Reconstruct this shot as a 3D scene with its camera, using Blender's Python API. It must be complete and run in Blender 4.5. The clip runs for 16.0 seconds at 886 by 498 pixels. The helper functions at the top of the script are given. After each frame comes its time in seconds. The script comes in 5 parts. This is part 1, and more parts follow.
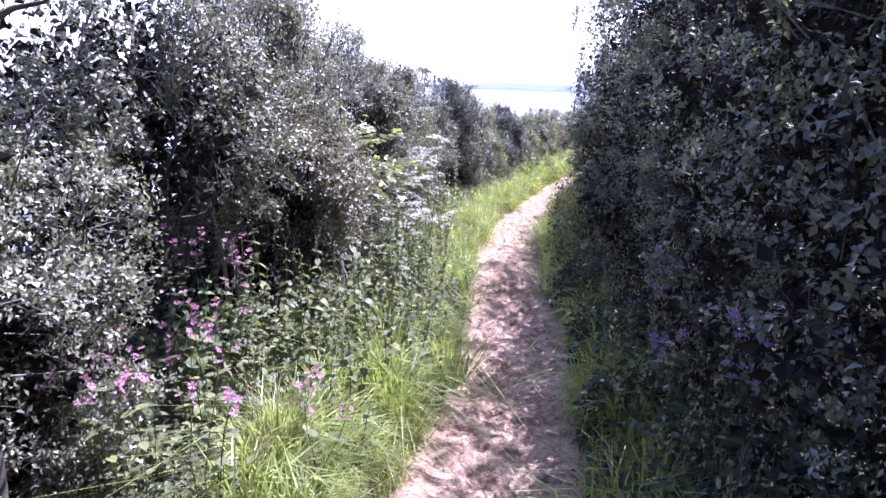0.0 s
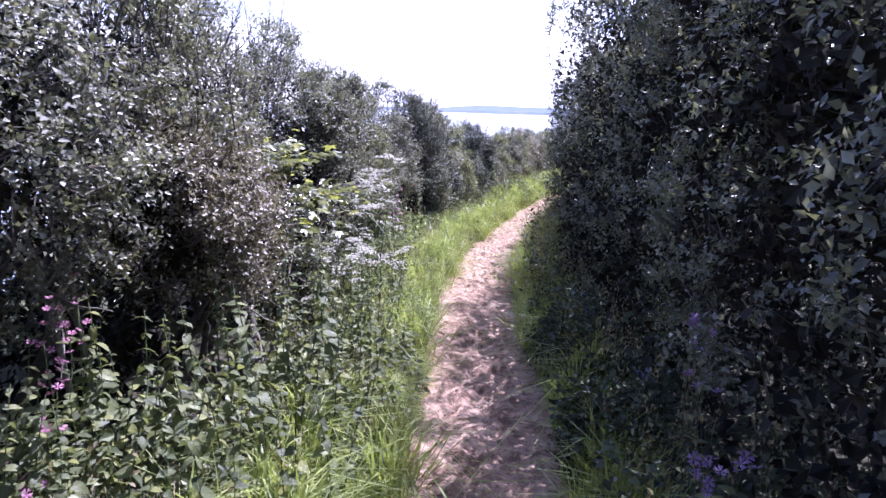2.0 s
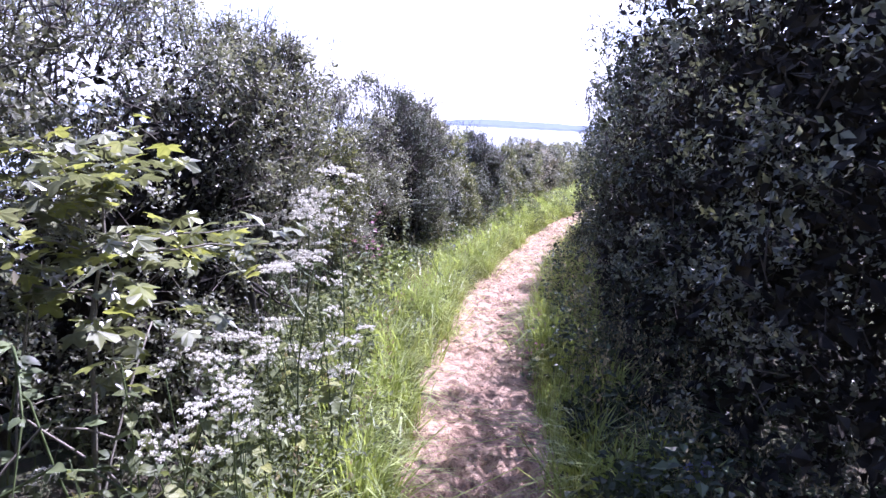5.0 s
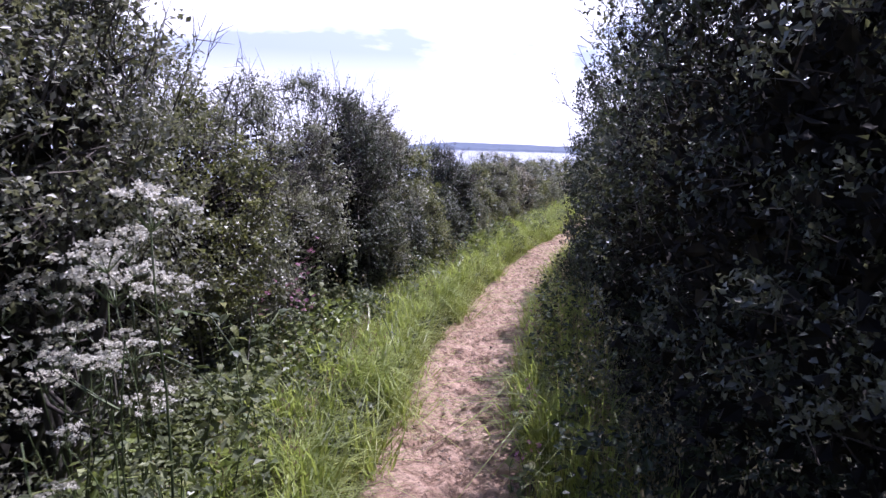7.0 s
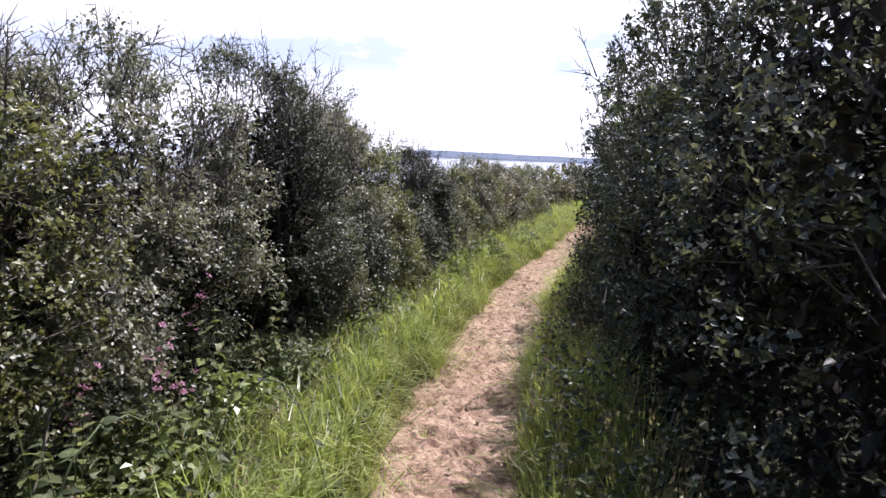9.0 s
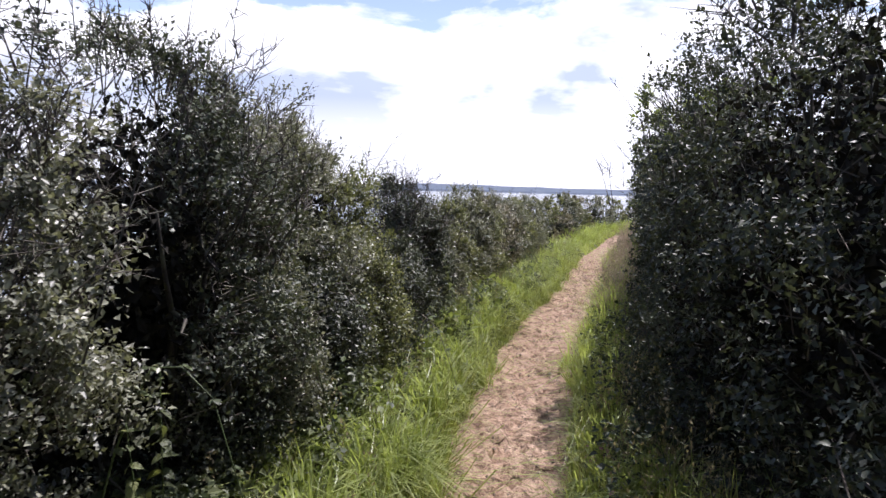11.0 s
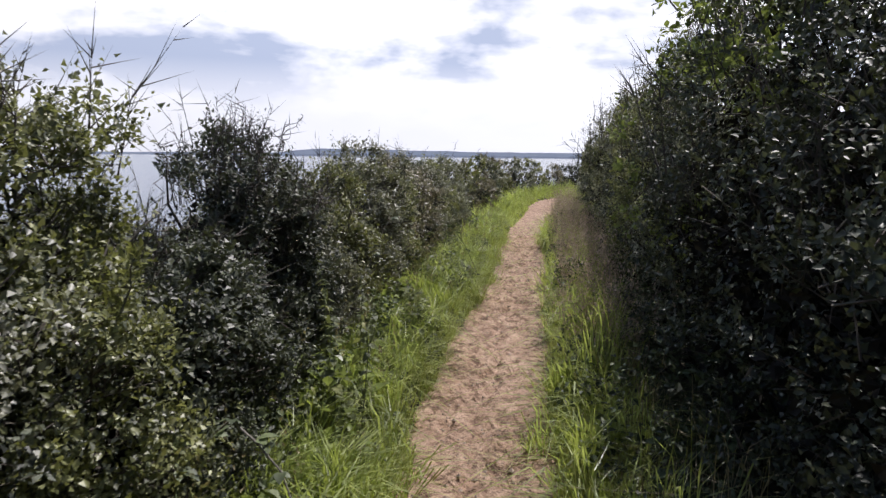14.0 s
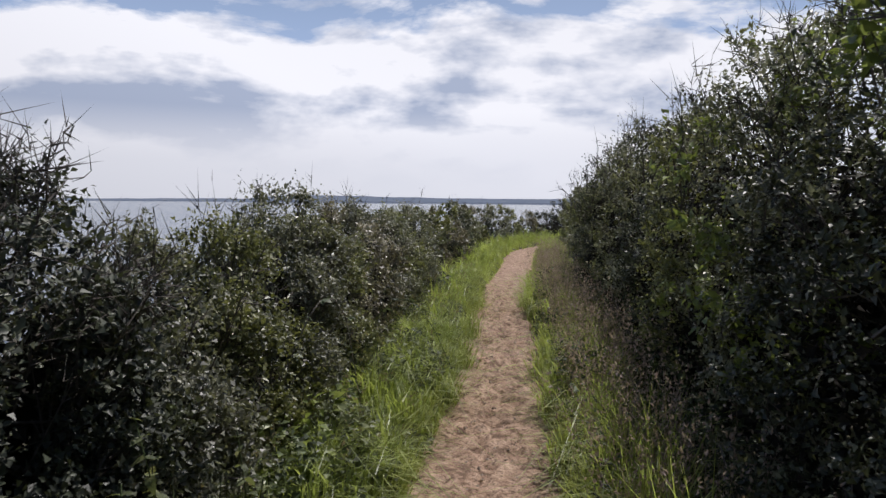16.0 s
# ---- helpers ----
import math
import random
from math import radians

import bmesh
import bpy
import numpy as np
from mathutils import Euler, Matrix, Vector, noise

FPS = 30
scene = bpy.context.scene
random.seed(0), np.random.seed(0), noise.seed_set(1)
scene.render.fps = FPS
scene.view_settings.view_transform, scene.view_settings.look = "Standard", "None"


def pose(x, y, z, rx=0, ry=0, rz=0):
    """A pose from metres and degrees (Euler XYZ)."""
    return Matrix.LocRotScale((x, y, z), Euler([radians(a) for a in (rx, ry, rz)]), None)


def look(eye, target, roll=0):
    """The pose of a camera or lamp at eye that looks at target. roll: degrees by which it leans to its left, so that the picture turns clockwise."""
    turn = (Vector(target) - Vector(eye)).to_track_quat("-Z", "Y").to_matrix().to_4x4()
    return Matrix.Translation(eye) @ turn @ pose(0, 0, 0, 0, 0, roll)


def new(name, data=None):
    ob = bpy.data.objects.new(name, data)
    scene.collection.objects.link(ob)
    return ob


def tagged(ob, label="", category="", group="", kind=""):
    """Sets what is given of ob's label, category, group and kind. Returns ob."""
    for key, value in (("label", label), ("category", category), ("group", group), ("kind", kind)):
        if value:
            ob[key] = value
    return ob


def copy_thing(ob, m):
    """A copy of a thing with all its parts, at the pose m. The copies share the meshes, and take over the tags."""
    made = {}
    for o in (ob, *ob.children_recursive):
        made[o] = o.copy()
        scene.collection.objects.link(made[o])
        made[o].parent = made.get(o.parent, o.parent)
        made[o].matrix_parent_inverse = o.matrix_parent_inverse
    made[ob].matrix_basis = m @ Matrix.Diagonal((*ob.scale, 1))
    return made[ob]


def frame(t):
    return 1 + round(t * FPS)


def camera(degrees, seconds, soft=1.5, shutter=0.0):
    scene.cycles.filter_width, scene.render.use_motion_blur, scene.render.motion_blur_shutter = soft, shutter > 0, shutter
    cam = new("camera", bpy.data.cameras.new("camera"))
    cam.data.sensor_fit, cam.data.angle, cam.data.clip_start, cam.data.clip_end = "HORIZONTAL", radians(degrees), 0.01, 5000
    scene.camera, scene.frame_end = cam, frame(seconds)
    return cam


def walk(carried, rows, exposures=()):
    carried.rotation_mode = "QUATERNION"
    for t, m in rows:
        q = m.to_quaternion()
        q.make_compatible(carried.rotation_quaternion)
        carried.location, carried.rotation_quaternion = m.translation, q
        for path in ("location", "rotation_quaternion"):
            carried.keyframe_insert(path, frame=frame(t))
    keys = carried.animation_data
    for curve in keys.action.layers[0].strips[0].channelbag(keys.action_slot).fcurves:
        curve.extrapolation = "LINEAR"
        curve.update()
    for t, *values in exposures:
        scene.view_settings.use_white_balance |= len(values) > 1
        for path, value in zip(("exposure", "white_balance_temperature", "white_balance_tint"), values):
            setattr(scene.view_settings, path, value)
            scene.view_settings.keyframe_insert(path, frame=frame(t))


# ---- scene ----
cam = camera(63.3, 16.0, soft=1.42, shutter=0.15)
METRES, EYE, TILT, LEAN, TURN = 14.0, 1.6, -12.89, -1.97, 0.0
ROWS = [
    (0.0, 0.0, 0.0, 0.0, 0.0, 0.0, -0.0),
    (0.5, 0.0035, 0.0169, 0.0034, 0.4, 1.97, 1.16),
    (1.0, 0.0056, 0.0356, 0.0066, 0.68, 2.25, 0.42),
    (1.5, 0.0064, 0.06, 0.009, 1.08, 2.8, 0.54),
    (2.0, 0.0115, 0.088, 0.012, -2.04, 1.74, 0.66),
    (2.5, 0.0092, 0.1164, 0.0163, -2.13, 3.28, -0.26),
    (3.0, 0.009, 0.1432, 0.0198, -4.45, 3.13, 1.41),
    (3.5, 0.0129, 0.1716, 0.0249, -3.12, 0.92, 0.64),
    (4.0, 0.0133, 0.1983, 0.0302, -3.19, 2.4, 0.09),
    (4.5, 0.0205, 0.2268, 0.0346, -3.2, 2.64, 0.97),
    (5.0, 0.0232, 0.2575, 0.0403, -2.1, 2.73, -0.58),
    (7.5, 0.0407, 0.4057, 0.0631, -4.69, 4.79, 2.18),
    (8.0, 0.0431, 0.4385, 0.069, -4.78, 4.78, 3.14),
    (8.5, 0.0507, 0.4716, 0.0723, -5.02, 4.43, 1.77),
    (9.0, 0.0519, 0.5035, 0.0798, -5.8, 5.15, 1.02),
    (11.5, 0.0646, 0.6671, 0.1112, -7.9, 7.7, 3.26),
    (12.0, 0.0702, 0.7031, 0.1173, -11.05, 6.23, 4.53),
    (12.5, 0.0767, 0.7375, 0.125, -10.66, 5.34, 2.05),
    (13.0, 0.0832, 0.7726, 0.1322, -12.48, 3.85, 4.97),
    (13.5, 0.0944, 0.8057, 0.1399, -11.9, 4.13, 4.13),
    (14.0, 0.1017, 0.8368, 0.1468, -13.83, 4.49, 4.49),
    (14.5, 0.1119, 0.8702, 0.153, -16.19, 5.86, 2.88),
    (15.0, 0.1194, 0.9033, 0.1606, -15.72, 6.81, 3.26),
    (15.5, 0.1297, 0.9366, 0.1689, -17.02, 7.61, 5.4),
    (16.0, 0.1418, 0.9672, 0.1766, -16.16, 7.94, 5.05),
]
# exposure (stops) and white balance along the way
EXPOSURES = [(0.0, 1.78, 5120, 40), (0.5, 1.8, 5120, 40), (2.0, 1.38, 5150, 40), (3.5, 1.53, 5150, 40), (4.5, 1.6, 5150, 40), (5.0, 1.51, 5180, 40), (7.5, 0.44, 5500, 33),
             (9.0, 0.6, 5880, 24), (11.5, 0.23, 5960, 20), (12.5, 0.17, 6020, 18), (14.0, -0.09, 6100, 17), (16.0, -0.49, 6130, 15)]
walk(cam, [(t, pose(0, 0, EYE, TILT, LEAN, TURN) @ pose(METRES * x, METRES * y, METRES * z, 90 + pitch, roll, yaw)) for t, x, y, z, yaw, pitch, roll in ROWS], EXPOSURES)

# ---------------------------------------------------------------- light
SUN_AZIMUTH, SUN_ELEVATION = 49.0, 61.0      # degrees clockwise from +y, and above the horizon
SEA_LEVEL = -17.0

sun_data = bpy.data.lights.new("sun", "SUN")
sun_data.energy, sun_data.angle, sun_data.color = 5.0, radians(0.53), (1.0, 0.94, 0.85)
sun = new("sun", sun_data)
_a, _e = radians(SUN_AZIMUTH), radians(SUN_ELEVATION)
sun.matrix_world = look((60 * math.sin(_a) * math.cos(_e), 60 * math.cos(_a) * math.cos(_e), 60 * math.sin(_e)), (0, 0, 0))


class Nodes:
    """Short hand for building a node tree."""

    def __init__(self, tree):
        self.tree = tree
        tree.nodes.clear()

    def add(self, kind, settings=None, **sockets):
        node = self.tree.nodes.new(kind)
        for key, value in (settings or {}).items():
            setattr(node, key, value)
        for key, value in sockets.items():
            self.plug(node, key.replace("_", " "), value)
        return node

    def plug(self, node, key, value):
        socket = node.inputs[int(key[1:])] if key[0] == "#" else node.inputs[key]
        if isinstance(value, bpy.types.NodeSocket):
            self.tree.links.new(value, socket)
        else:
            socket.default_value = value

    def math(self, op, a, b=0.0, clamp=False):
        node = self.tree.nodes.new("ShaderNodeMath")
        node.operation, node.use_clamp = op, clamp
        for i, v in enumerate((a, b)):
            self.plug(node, "#%d" % i, v)
        return node.outputs[0]

    def mix(self, fac, a, b, blend="MIX"):
        node = self.tree.nodes.new("ShaderNodeMix")
        node.data_type, node.blend_type = "RGBA", blend
        self.plug(node, "#0", fac)
        for i, v in ((6, a), (7, b)):
            self.plug(node, "#%d" % i, v if isinstance(v, bpy.types.NodeSocket) else (*v[:3], 1.0))
        return node.outputs[2]

    def ramp(self, fac, stops):
        node = self.tree.nodes.new("ShaderNodeValToRGB")
        self.tree.links.new(fac, node.inputs[0])
        el = node.color_ramp.elements
        while len(el) < len(stops):
            el.new(0.5)
        for e, (p, c) in zip(el, stops):
            e.position, e.color = p, ((*c[:3], 1.0) if not isinstance(c, (int, float)) else (c, c, c, 1.0))
        return node.outputs[0]

    def noise(self, scale, detail=4.0, rough=0.55, vector=None, distort=0.0):
        node = self.tree.nodes.new("ShaderNodeTexNoise")
        node.inputs["Scale"].default_value, node.inputs["Detail"].default_value = scale, detail
        node.inputs["Roughness"].default_value, node.inputs["Distortion"].default_value = rough, distort
        if vector is not None:
            self.tree.links.new(vector, node.inputs["Vector"])
        return node.outputs["Fac"]


def build_world():
    world = bpy.data.worlds.new("sky")
    world.use_nodes = True
    scene.world = world
    n = Nodes(world.node_tree)
    sky = n.add("ShaderNodeTexSky", {"sky_type": "NISHITA", "sun_disc": False, "sun_elevation": radians(SUN_ELEVATION),
                                      "sun_rotation": radians(SUN_AZIMUTH), "air_density": 1.0, "dust_density": 1.6, "ozone_density": 1.0})
    place = n.add("ShaderNodeTexCoord").outputs["Generated"]
    axes = n.add("ShaderNodeSeparateXYZ", Vector=place)
    up = axes.outputs["Z"]

    # cumulus in level banks: a second reading higher up tells lit tops from grey bases
    def cloud(lift, scale, detail, flat=2.9):
        m = n.add("ShaderNodeMapping", {"vector_type": "POINT"}, Vector=place, Location=(1.3, 4.2, lift), Scale=(1.0, 1.0, flat))
        return n.noise(scale, detail, 0.56, m.outputs[0], 0.15)

    # clouds and haze glow towards the sun and are duller away from it
    sun_way = (math.sin(_a) * math.cos(_e), math.cos(_a) * math.cos(_e), math.sin(_e))
    dot = n.add("ShaderNodeVectorMath", {"operation": "DOT_PRODUCT"})
    n.plug(dot, "#0", place)
    n.plug(dot, "#1", sun_way)
    glow = n.ramp(n.math("ADD", n.math("MULTIPLY", dot.outputs["Value"], 0.5), 0.5), [(0.2, 0.07), (0.45, 0.30), (0.57, 0.78), (0.74, 1.04), (1.0, 0.9)])
    here, above, fluff = cloud(0.0, 3.3, 7.0), cloud(0.14, 3.3, 5.0), cloud(0.4, 11.0, 6.0, 1.7)
    cover = n.math("SUBTRACT", n.math("ADD", here, 0.2), n.ramp(up, [(0.18, 0.0), (0.215, 0.24), (0.26, 0.34), (0.5, 0.5)]))              # clear overhead
    mask = n.ramp(cover, [(0.39, 0.0), (0.46, 1.0)])
    base = n.math("ADD", n.math("MULTIPLY", n.math("SUBTRACT", above, 0.5), 1.7), n.math("MULTIPLY", n.math("SUBTRACT", here, 0.5), 0.5))
    base = n.math("ADD", base, n.math("MULTIPLY", n.math("SUBTRACT", fluff, 0.5), 0.55))
    base = n.math("ADD", base, n.ramp(up, [(0.065, 0.40), (0.1, 0.67), (0.135, 0.62), (0.165, 0.45), (0.3, 0.36)]))     # level bases low down, tops above
    thick = n.ramp(base, [(0.46, 0.0), (0.70, 1.0)])
    cloud_colour = n.mix(1.0, n.mix(thick, (16.8, 16.7, 16.6), (7.4, 8.4, 10.3)), glow, "MULTIPLY")
    # the sky is veiled white low down over the sea
    veil = n.ramp(up, [(0.0, 1.0), (0.05, 0.9), (0.085, 0.55), (0.12, 0.0)])
    blue = n.mix(n.ramp(up, [(0.2, 0.8), (0.4, 0.05)]), sky.outputs[0], (7.4, 9.6, 13.4))
    seen = n.mix(mask, blue, cloud_colour)
    low = n.mix(veil, seen, n.mix(1.0, (13.8, 13.9, 14.2), glow, "MULTIPLY"))
    out = n.add("ShaderNodeOutputWorld")
    back = n.add("ShaderNodeBackground", None, Color=low, Strength=0.076)
    n.tree.links.new(back.outputs[0], out.inputs[0])


build_world()


# ---------------------------------------------------------------- materials
def material(name):
    m = bpy.data.materials.new(name)
    m.use_nodes = True
    return m, Nodes(m.node_tree)


def finish(n, shader, bump=None, bump_node=None):
    out = n.add("ShaderNodeOutputMaterial")
    n.tree.links.new(shader, out.inputs[0])


def leaf_material(name, dark, mid, light, rough=0.42, through_light=0.3, gloss=0.6, lively=0.35):
    """A leaf: each one differs in green, each plant too; light passes through it a little."""
    m, n = material(name)
    rnd = n.add("ShaderNodeNewGeometry").outputs["Random Per Island"]
    own = n.add("ShaderNodeObjectInfo")
    colour = n.ramp(rnd, [(0.0, dark), (0.5, mid), (1.0, tuple(min(1, c * 1.08) for c in light))])
    place = n.add("ShaderNodeNewGeometry").outputs["Position"]
    patch = n.noise(1.7, 3.0, 0.6, place)
    colour = n.mix(n.ramp(patch, [(0.35, 0.0), (0.7, 0.55)]), colour, tuple(c * 0.62 for c in mid))
    tuft = n.noise(7.5, 3.0, 0.6, place)                        # fresher and older growth, with lit clumps and dark gaps put into the colour, a hand's width across
    colour = n.mix(n.ramp(tuft, [(0.36, 0.8), (0.5, 0.0)]), colour, tuple(c * 0.38 for c in mid))
    colour = n.mix(n.ramp(tuft, [(0.51, 0.0), (0.64, 0.75)]), colour, tuple(c * 1.3 for c in light))
    vary = n.math("ADD", 0.82, n.math("MULTIPLY", own.outputs["Random"], 0.36))
    tone = n.add("ShaderNodeHueSaturation", None, Saturation=0.95, Color=colour)
    n.plug(tone, "Value", vary)
    n.plug(tone, "Hue", n.math("ADD", 0.49, n.math("MULTIPLY", rnd, 0.02)))
    bs = n.add("ShaderNodeBsdfPrincipled", None, Base_Color=tone.outputs[0], Roughness=rough)
    bs.inputs["Specular IOR Level"].default_value = gloss
    tr = n.add("ShaderNodeBsdfTranslucent")
    n.plug(tr, "Color", n.mix(lively, tone.outputs[0], (light[0] * 1.9, light[1] * 2.0, light[2] * 0.9)))
    mx = n.add("ShaderNodeMixShader")
    n.plug(mx, "#0", through_light)
    n.tree.links.new(bs.outputs[0], mx.inputs[1])
    n.tree.links.new(tr.outputs[0], mx.inputs[2])
    finish(n, mx.outputs[0])
    return m


def broad_leaf_material(name, old, mid, young, rough=0.45, through_light=0.3, gloss=0.5):
    """A broad leaf seen near: each leaf has its own green, with sunken veins and a paler, quilted blade."""
    m, n = material(name)
    own = n.add("ShaderNodeObjectInfo").outputs["Random"]
    place = n.add("ShaderNodeTexCoord").outputs["Object"]
    axes = n.add("ShaderNodeSeparateXYZ", Vector=place)
    across = n.math("ABSOLUTE", axes.outputs["X"])
    slant = n.math("SUBTRACT", axes.outputs["Y"], n.math("MULTIPLY", across, 0.9))
    rib = n.math("ABSOLUTE", n.math("SUBTRACT", n.math("FRACT", n.math("MULTIPLY", slant, 7.0)), 0.5))
    vein = n.math("MAXIMUM", n.ramp(rib, [(0.0, 1.0), (0.09, 0.0)]), n.ramp(across, [(0.012, 1.0), (0.03, 0.0)]))
    blotch = n.noise(5.0, 4.0, 0.6, place)
    colour = n.ramp(own, [(0.0, old), (0.45, mid), (0.8, young), (1.0, (young[0] * 1.25, young[1] * 1.15, young[2] * 0.8))])
    colour = n.mix(n.ramp(blotch, [(0.4, 0.0), (0.7, 0.5)]), colour, tuple(c * 0.6 for c in mid))
    colour = n.mix(n.math("MULTIPLY", vein, 0.35), colour, tuple(c * 1.2 for c in young))
    bump = n.add("ShaderNodeBump", None, Height=n.math("SUBTRACT", blotch, vein), Strength=0.6, Distance=0.006)
    bs = n.add("ShaderNodeBsdfPrincipled", None, Base_Color=colour, Roughness=rough, Normal=bump.outputs[0])
    bs.inputs["Specular IOR Level"].default_value = gloss
    tr = n.add("ShaderNodeBsdfTranslucent", None, Color=n.mix(0.4, colour, (young[0] * 1.6, young[1] * 1.7, young[2] * 0.8)))
    mx = n.add("ShaderNodeMixShader")
    n.plug(mx, "#0", through_light)
    n.tree.links.new(bs.outputs[0], mx.inputs[1])
    n.tree.links.new(tr.outputs[0], mx.inputs[2])
    finish(n, mx.outputs[0])
    return m


def bark_material(name, a, b, scale=30.0):
    m, n = material(name)
    place = n.add("ShaderNodeNewGeometry").outputs["Position"]
    fine, broad = n.noise(scale * 4, 6, 0.65, place), n.noise(scale * 0.4, 3, 0.5, place)
    colour = n.mix(n.ramp(fine, [(0.3, 0.0), (0.7, 1.0)]), a, b)
    colour = n.mix(n.ramp(broad, [(0.45, 0.0), (0.7, 0.6)]), colour, (0.16, 0.17, 0.11))
    bump = n.add("ShaderNodeBump", None, Height=fine, Strength=0.5, Distance=0.004)
    bs = n.add("ShaderNodeBsdfPrincipled", None, Base_Color=colour, Roughness=0.85, Normal=bump.outputs[0])
    finish(n, bs.outputs[0])
    return m


def petal_material(name, a, b, through_light=0.35):
    m, n = material(name)
    rnd = n.add("ShaderNodeNewGeometry").outputs["Random Per Island"]
    colour = n.mix(rnd, a, b)
    bs = n.add("ShaderNodeBsdfPrincipled", None, Base_Color=colour, Roughness=0.6)
    tr = n.add("ShaderNodeBsdfTranslucent", None, Color=colour)
    mx = n.add("ShaderNodeMixShader")
    n.plug(mx, "#0", through_light)
    n.tree.links.new(bs.outputs[0], mx.inputs[1])
    n.tree.links.new(tr.outputs[0], mx.inputs[2])
    finish(n, mx.outputs[0])
    return m


def path_material():
    """Dry trodden pinkish earth: pale crust, scuffed hollows darkened with dent shade in the colour, damp patches,
    small stones.
    """
    m, n = material("trodden_earth")
    place = n.add("ShaderNodeNewGeometry").outputs["Position"]
    broad, scuff, grain = n.noise(1.3, 3, 0.5, place), n.noise(9, 5, 0.6, place, 0.6), n.noise(95, 6, 0.7, place)
    colour = n.ramp(scuff, [(0.37, (0.14, 0.082, 0.055)), (0.46, (0.40, 0.26, 0.178)), (0.62, (0.63, 0.45, 0.33))])
    colour = n.mix(n.ramp(broad, [(0.38, 0.0), (0.66, 0.5)]), colour, (0.38, 0.25, 0.172))
    colour = n.mix(n.ramp(grain, [(0.36, 0.55), (0.52, 0.0)]), colour, (0.14, 0.088, 0.06))
    colour = n.mix(n.ramp(grain, [(0.6, 0.0), (0.72, 0.5)]), colour, (0.5, 0.41, 0.33))
    crumb = n.noise(30, 4, 0.6, place, 0.4)
    colour = n.mix(n.ramp(crumb, [(0.37, 0.75), (0.47, 0.0)]), colour, (0.13, 0.08, 0.053))
    height = n.math("ADD", n.math("MULTIPLY", n.math("ADD", scuff, crumb), 0.5), n.math("MULTIPLY", grain, 0.25))
    bump = n.add("ShaderNodeBump", None, Height=height, Strength=1.0, Distance=0.04)
    bs = n.add("ShaderNodeBsdfPrincipled", None, Base_Color=colour, Roughness=0.92, Normal=bump.outputs[0])
    finish(n, bs.outputs[0])
    return m


def soil_material():
    m, n = material("soil_under_grass")
    place = n.add("ShaderNodeNewGeometry").outputs["Position"]
    a, b = n.noise(6, 5, 0.6, place), n.noise(60, 5, 0.7, place)
    colour = n.mix(n.ramp(a, [(0.4, 0.0), (0.62, 1.0)]), (0.075, 0.062, 0.04), (0.06, 0.085, 0.03))
    colour = n.mix(n.ramp(b, [(0.45, 0.0), (0.65, 0.7)]), colour, (0.14, 0.115, 0.07))
    wide, blade = n.noise(0.25, 4, 0.6, place), n.noise(140, 4, 0.7, place)
    turf = n.mix(n.ramp(blade, [(0.35, 0.0), (0.65, 1.0)]), (0.055, 0.08, 0.02), (0.15, 0.19, 0.06))
    turf = n.mix(n.ramp(wide, [(0.4, 0.0), (0.7, 0.6)]), turf, (0.16, 0.15, 0.07))
    flat = n.add("ShaderNodeAttribute", {"attribute_name": "turf"}).outputs["Fac"]
    colour = n.mix(flat, colour, turf)
    bump = n.add("ShaderNodeBump", None, Height=n.math("ADD", b, blade), Strength=0.8, Distance=0.03)
    bs = n.add("ShaderNodeBsdfPrincipled", None, Base_Color=colour, Roughness=0.95, Normal=bump.outputs[0])
    finish(n, bs.outputs[0])
    return m


def sea_material():
    m, n = material("sea_water")
    place = n.add("ShaderNodeNewGeometry").outputs["Position"]
    wave, swell = n.noise(0.35, 4, 0.6, place), n.noise(0.012, 3, 0.5, place)
    colour = n.mix(swell, (0.09, 0.115, 0.145), (0.13, 0.155, 0.185))
    bump = n.add("ShaderNodeBump", None, Height=wave, Strength=0.5, Distance=0.6)
    bs = n.add("ShaderNodeBsdfPrincipled", None, Base_Color=colour, Roughness=0.16, Normal=bump.outputs[0])
    bs.inputs["IOR"].default_value = 1.333
    finish(n, bs.outputs[0])
    return m


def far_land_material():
    """Fields and woods across the water, the blue haze of distance put into a glowing colour."""
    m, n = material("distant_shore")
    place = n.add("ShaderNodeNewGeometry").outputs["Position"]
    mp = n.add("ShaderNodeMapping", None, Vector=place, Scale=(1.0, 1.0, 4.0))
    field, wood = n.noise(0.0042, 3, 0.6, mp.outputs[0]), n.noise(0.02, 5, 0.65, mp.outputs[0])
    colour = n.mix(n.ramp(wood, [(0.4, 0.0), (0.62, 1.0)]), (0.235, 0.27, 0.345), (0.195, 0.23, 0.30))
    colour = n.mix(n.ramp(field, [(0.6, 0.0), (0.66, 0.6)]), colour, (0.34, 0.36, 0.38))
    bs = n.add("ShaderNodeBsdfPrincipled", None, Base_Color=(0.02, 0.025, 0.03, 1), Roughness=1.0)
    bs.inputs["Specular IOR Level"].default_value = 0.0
    n.plug(bs, "Emission Color", colour)                       # glow in place of daylight scattered in the miles of air before it
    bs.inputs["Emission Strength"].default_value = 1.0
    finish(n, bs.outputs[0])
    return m


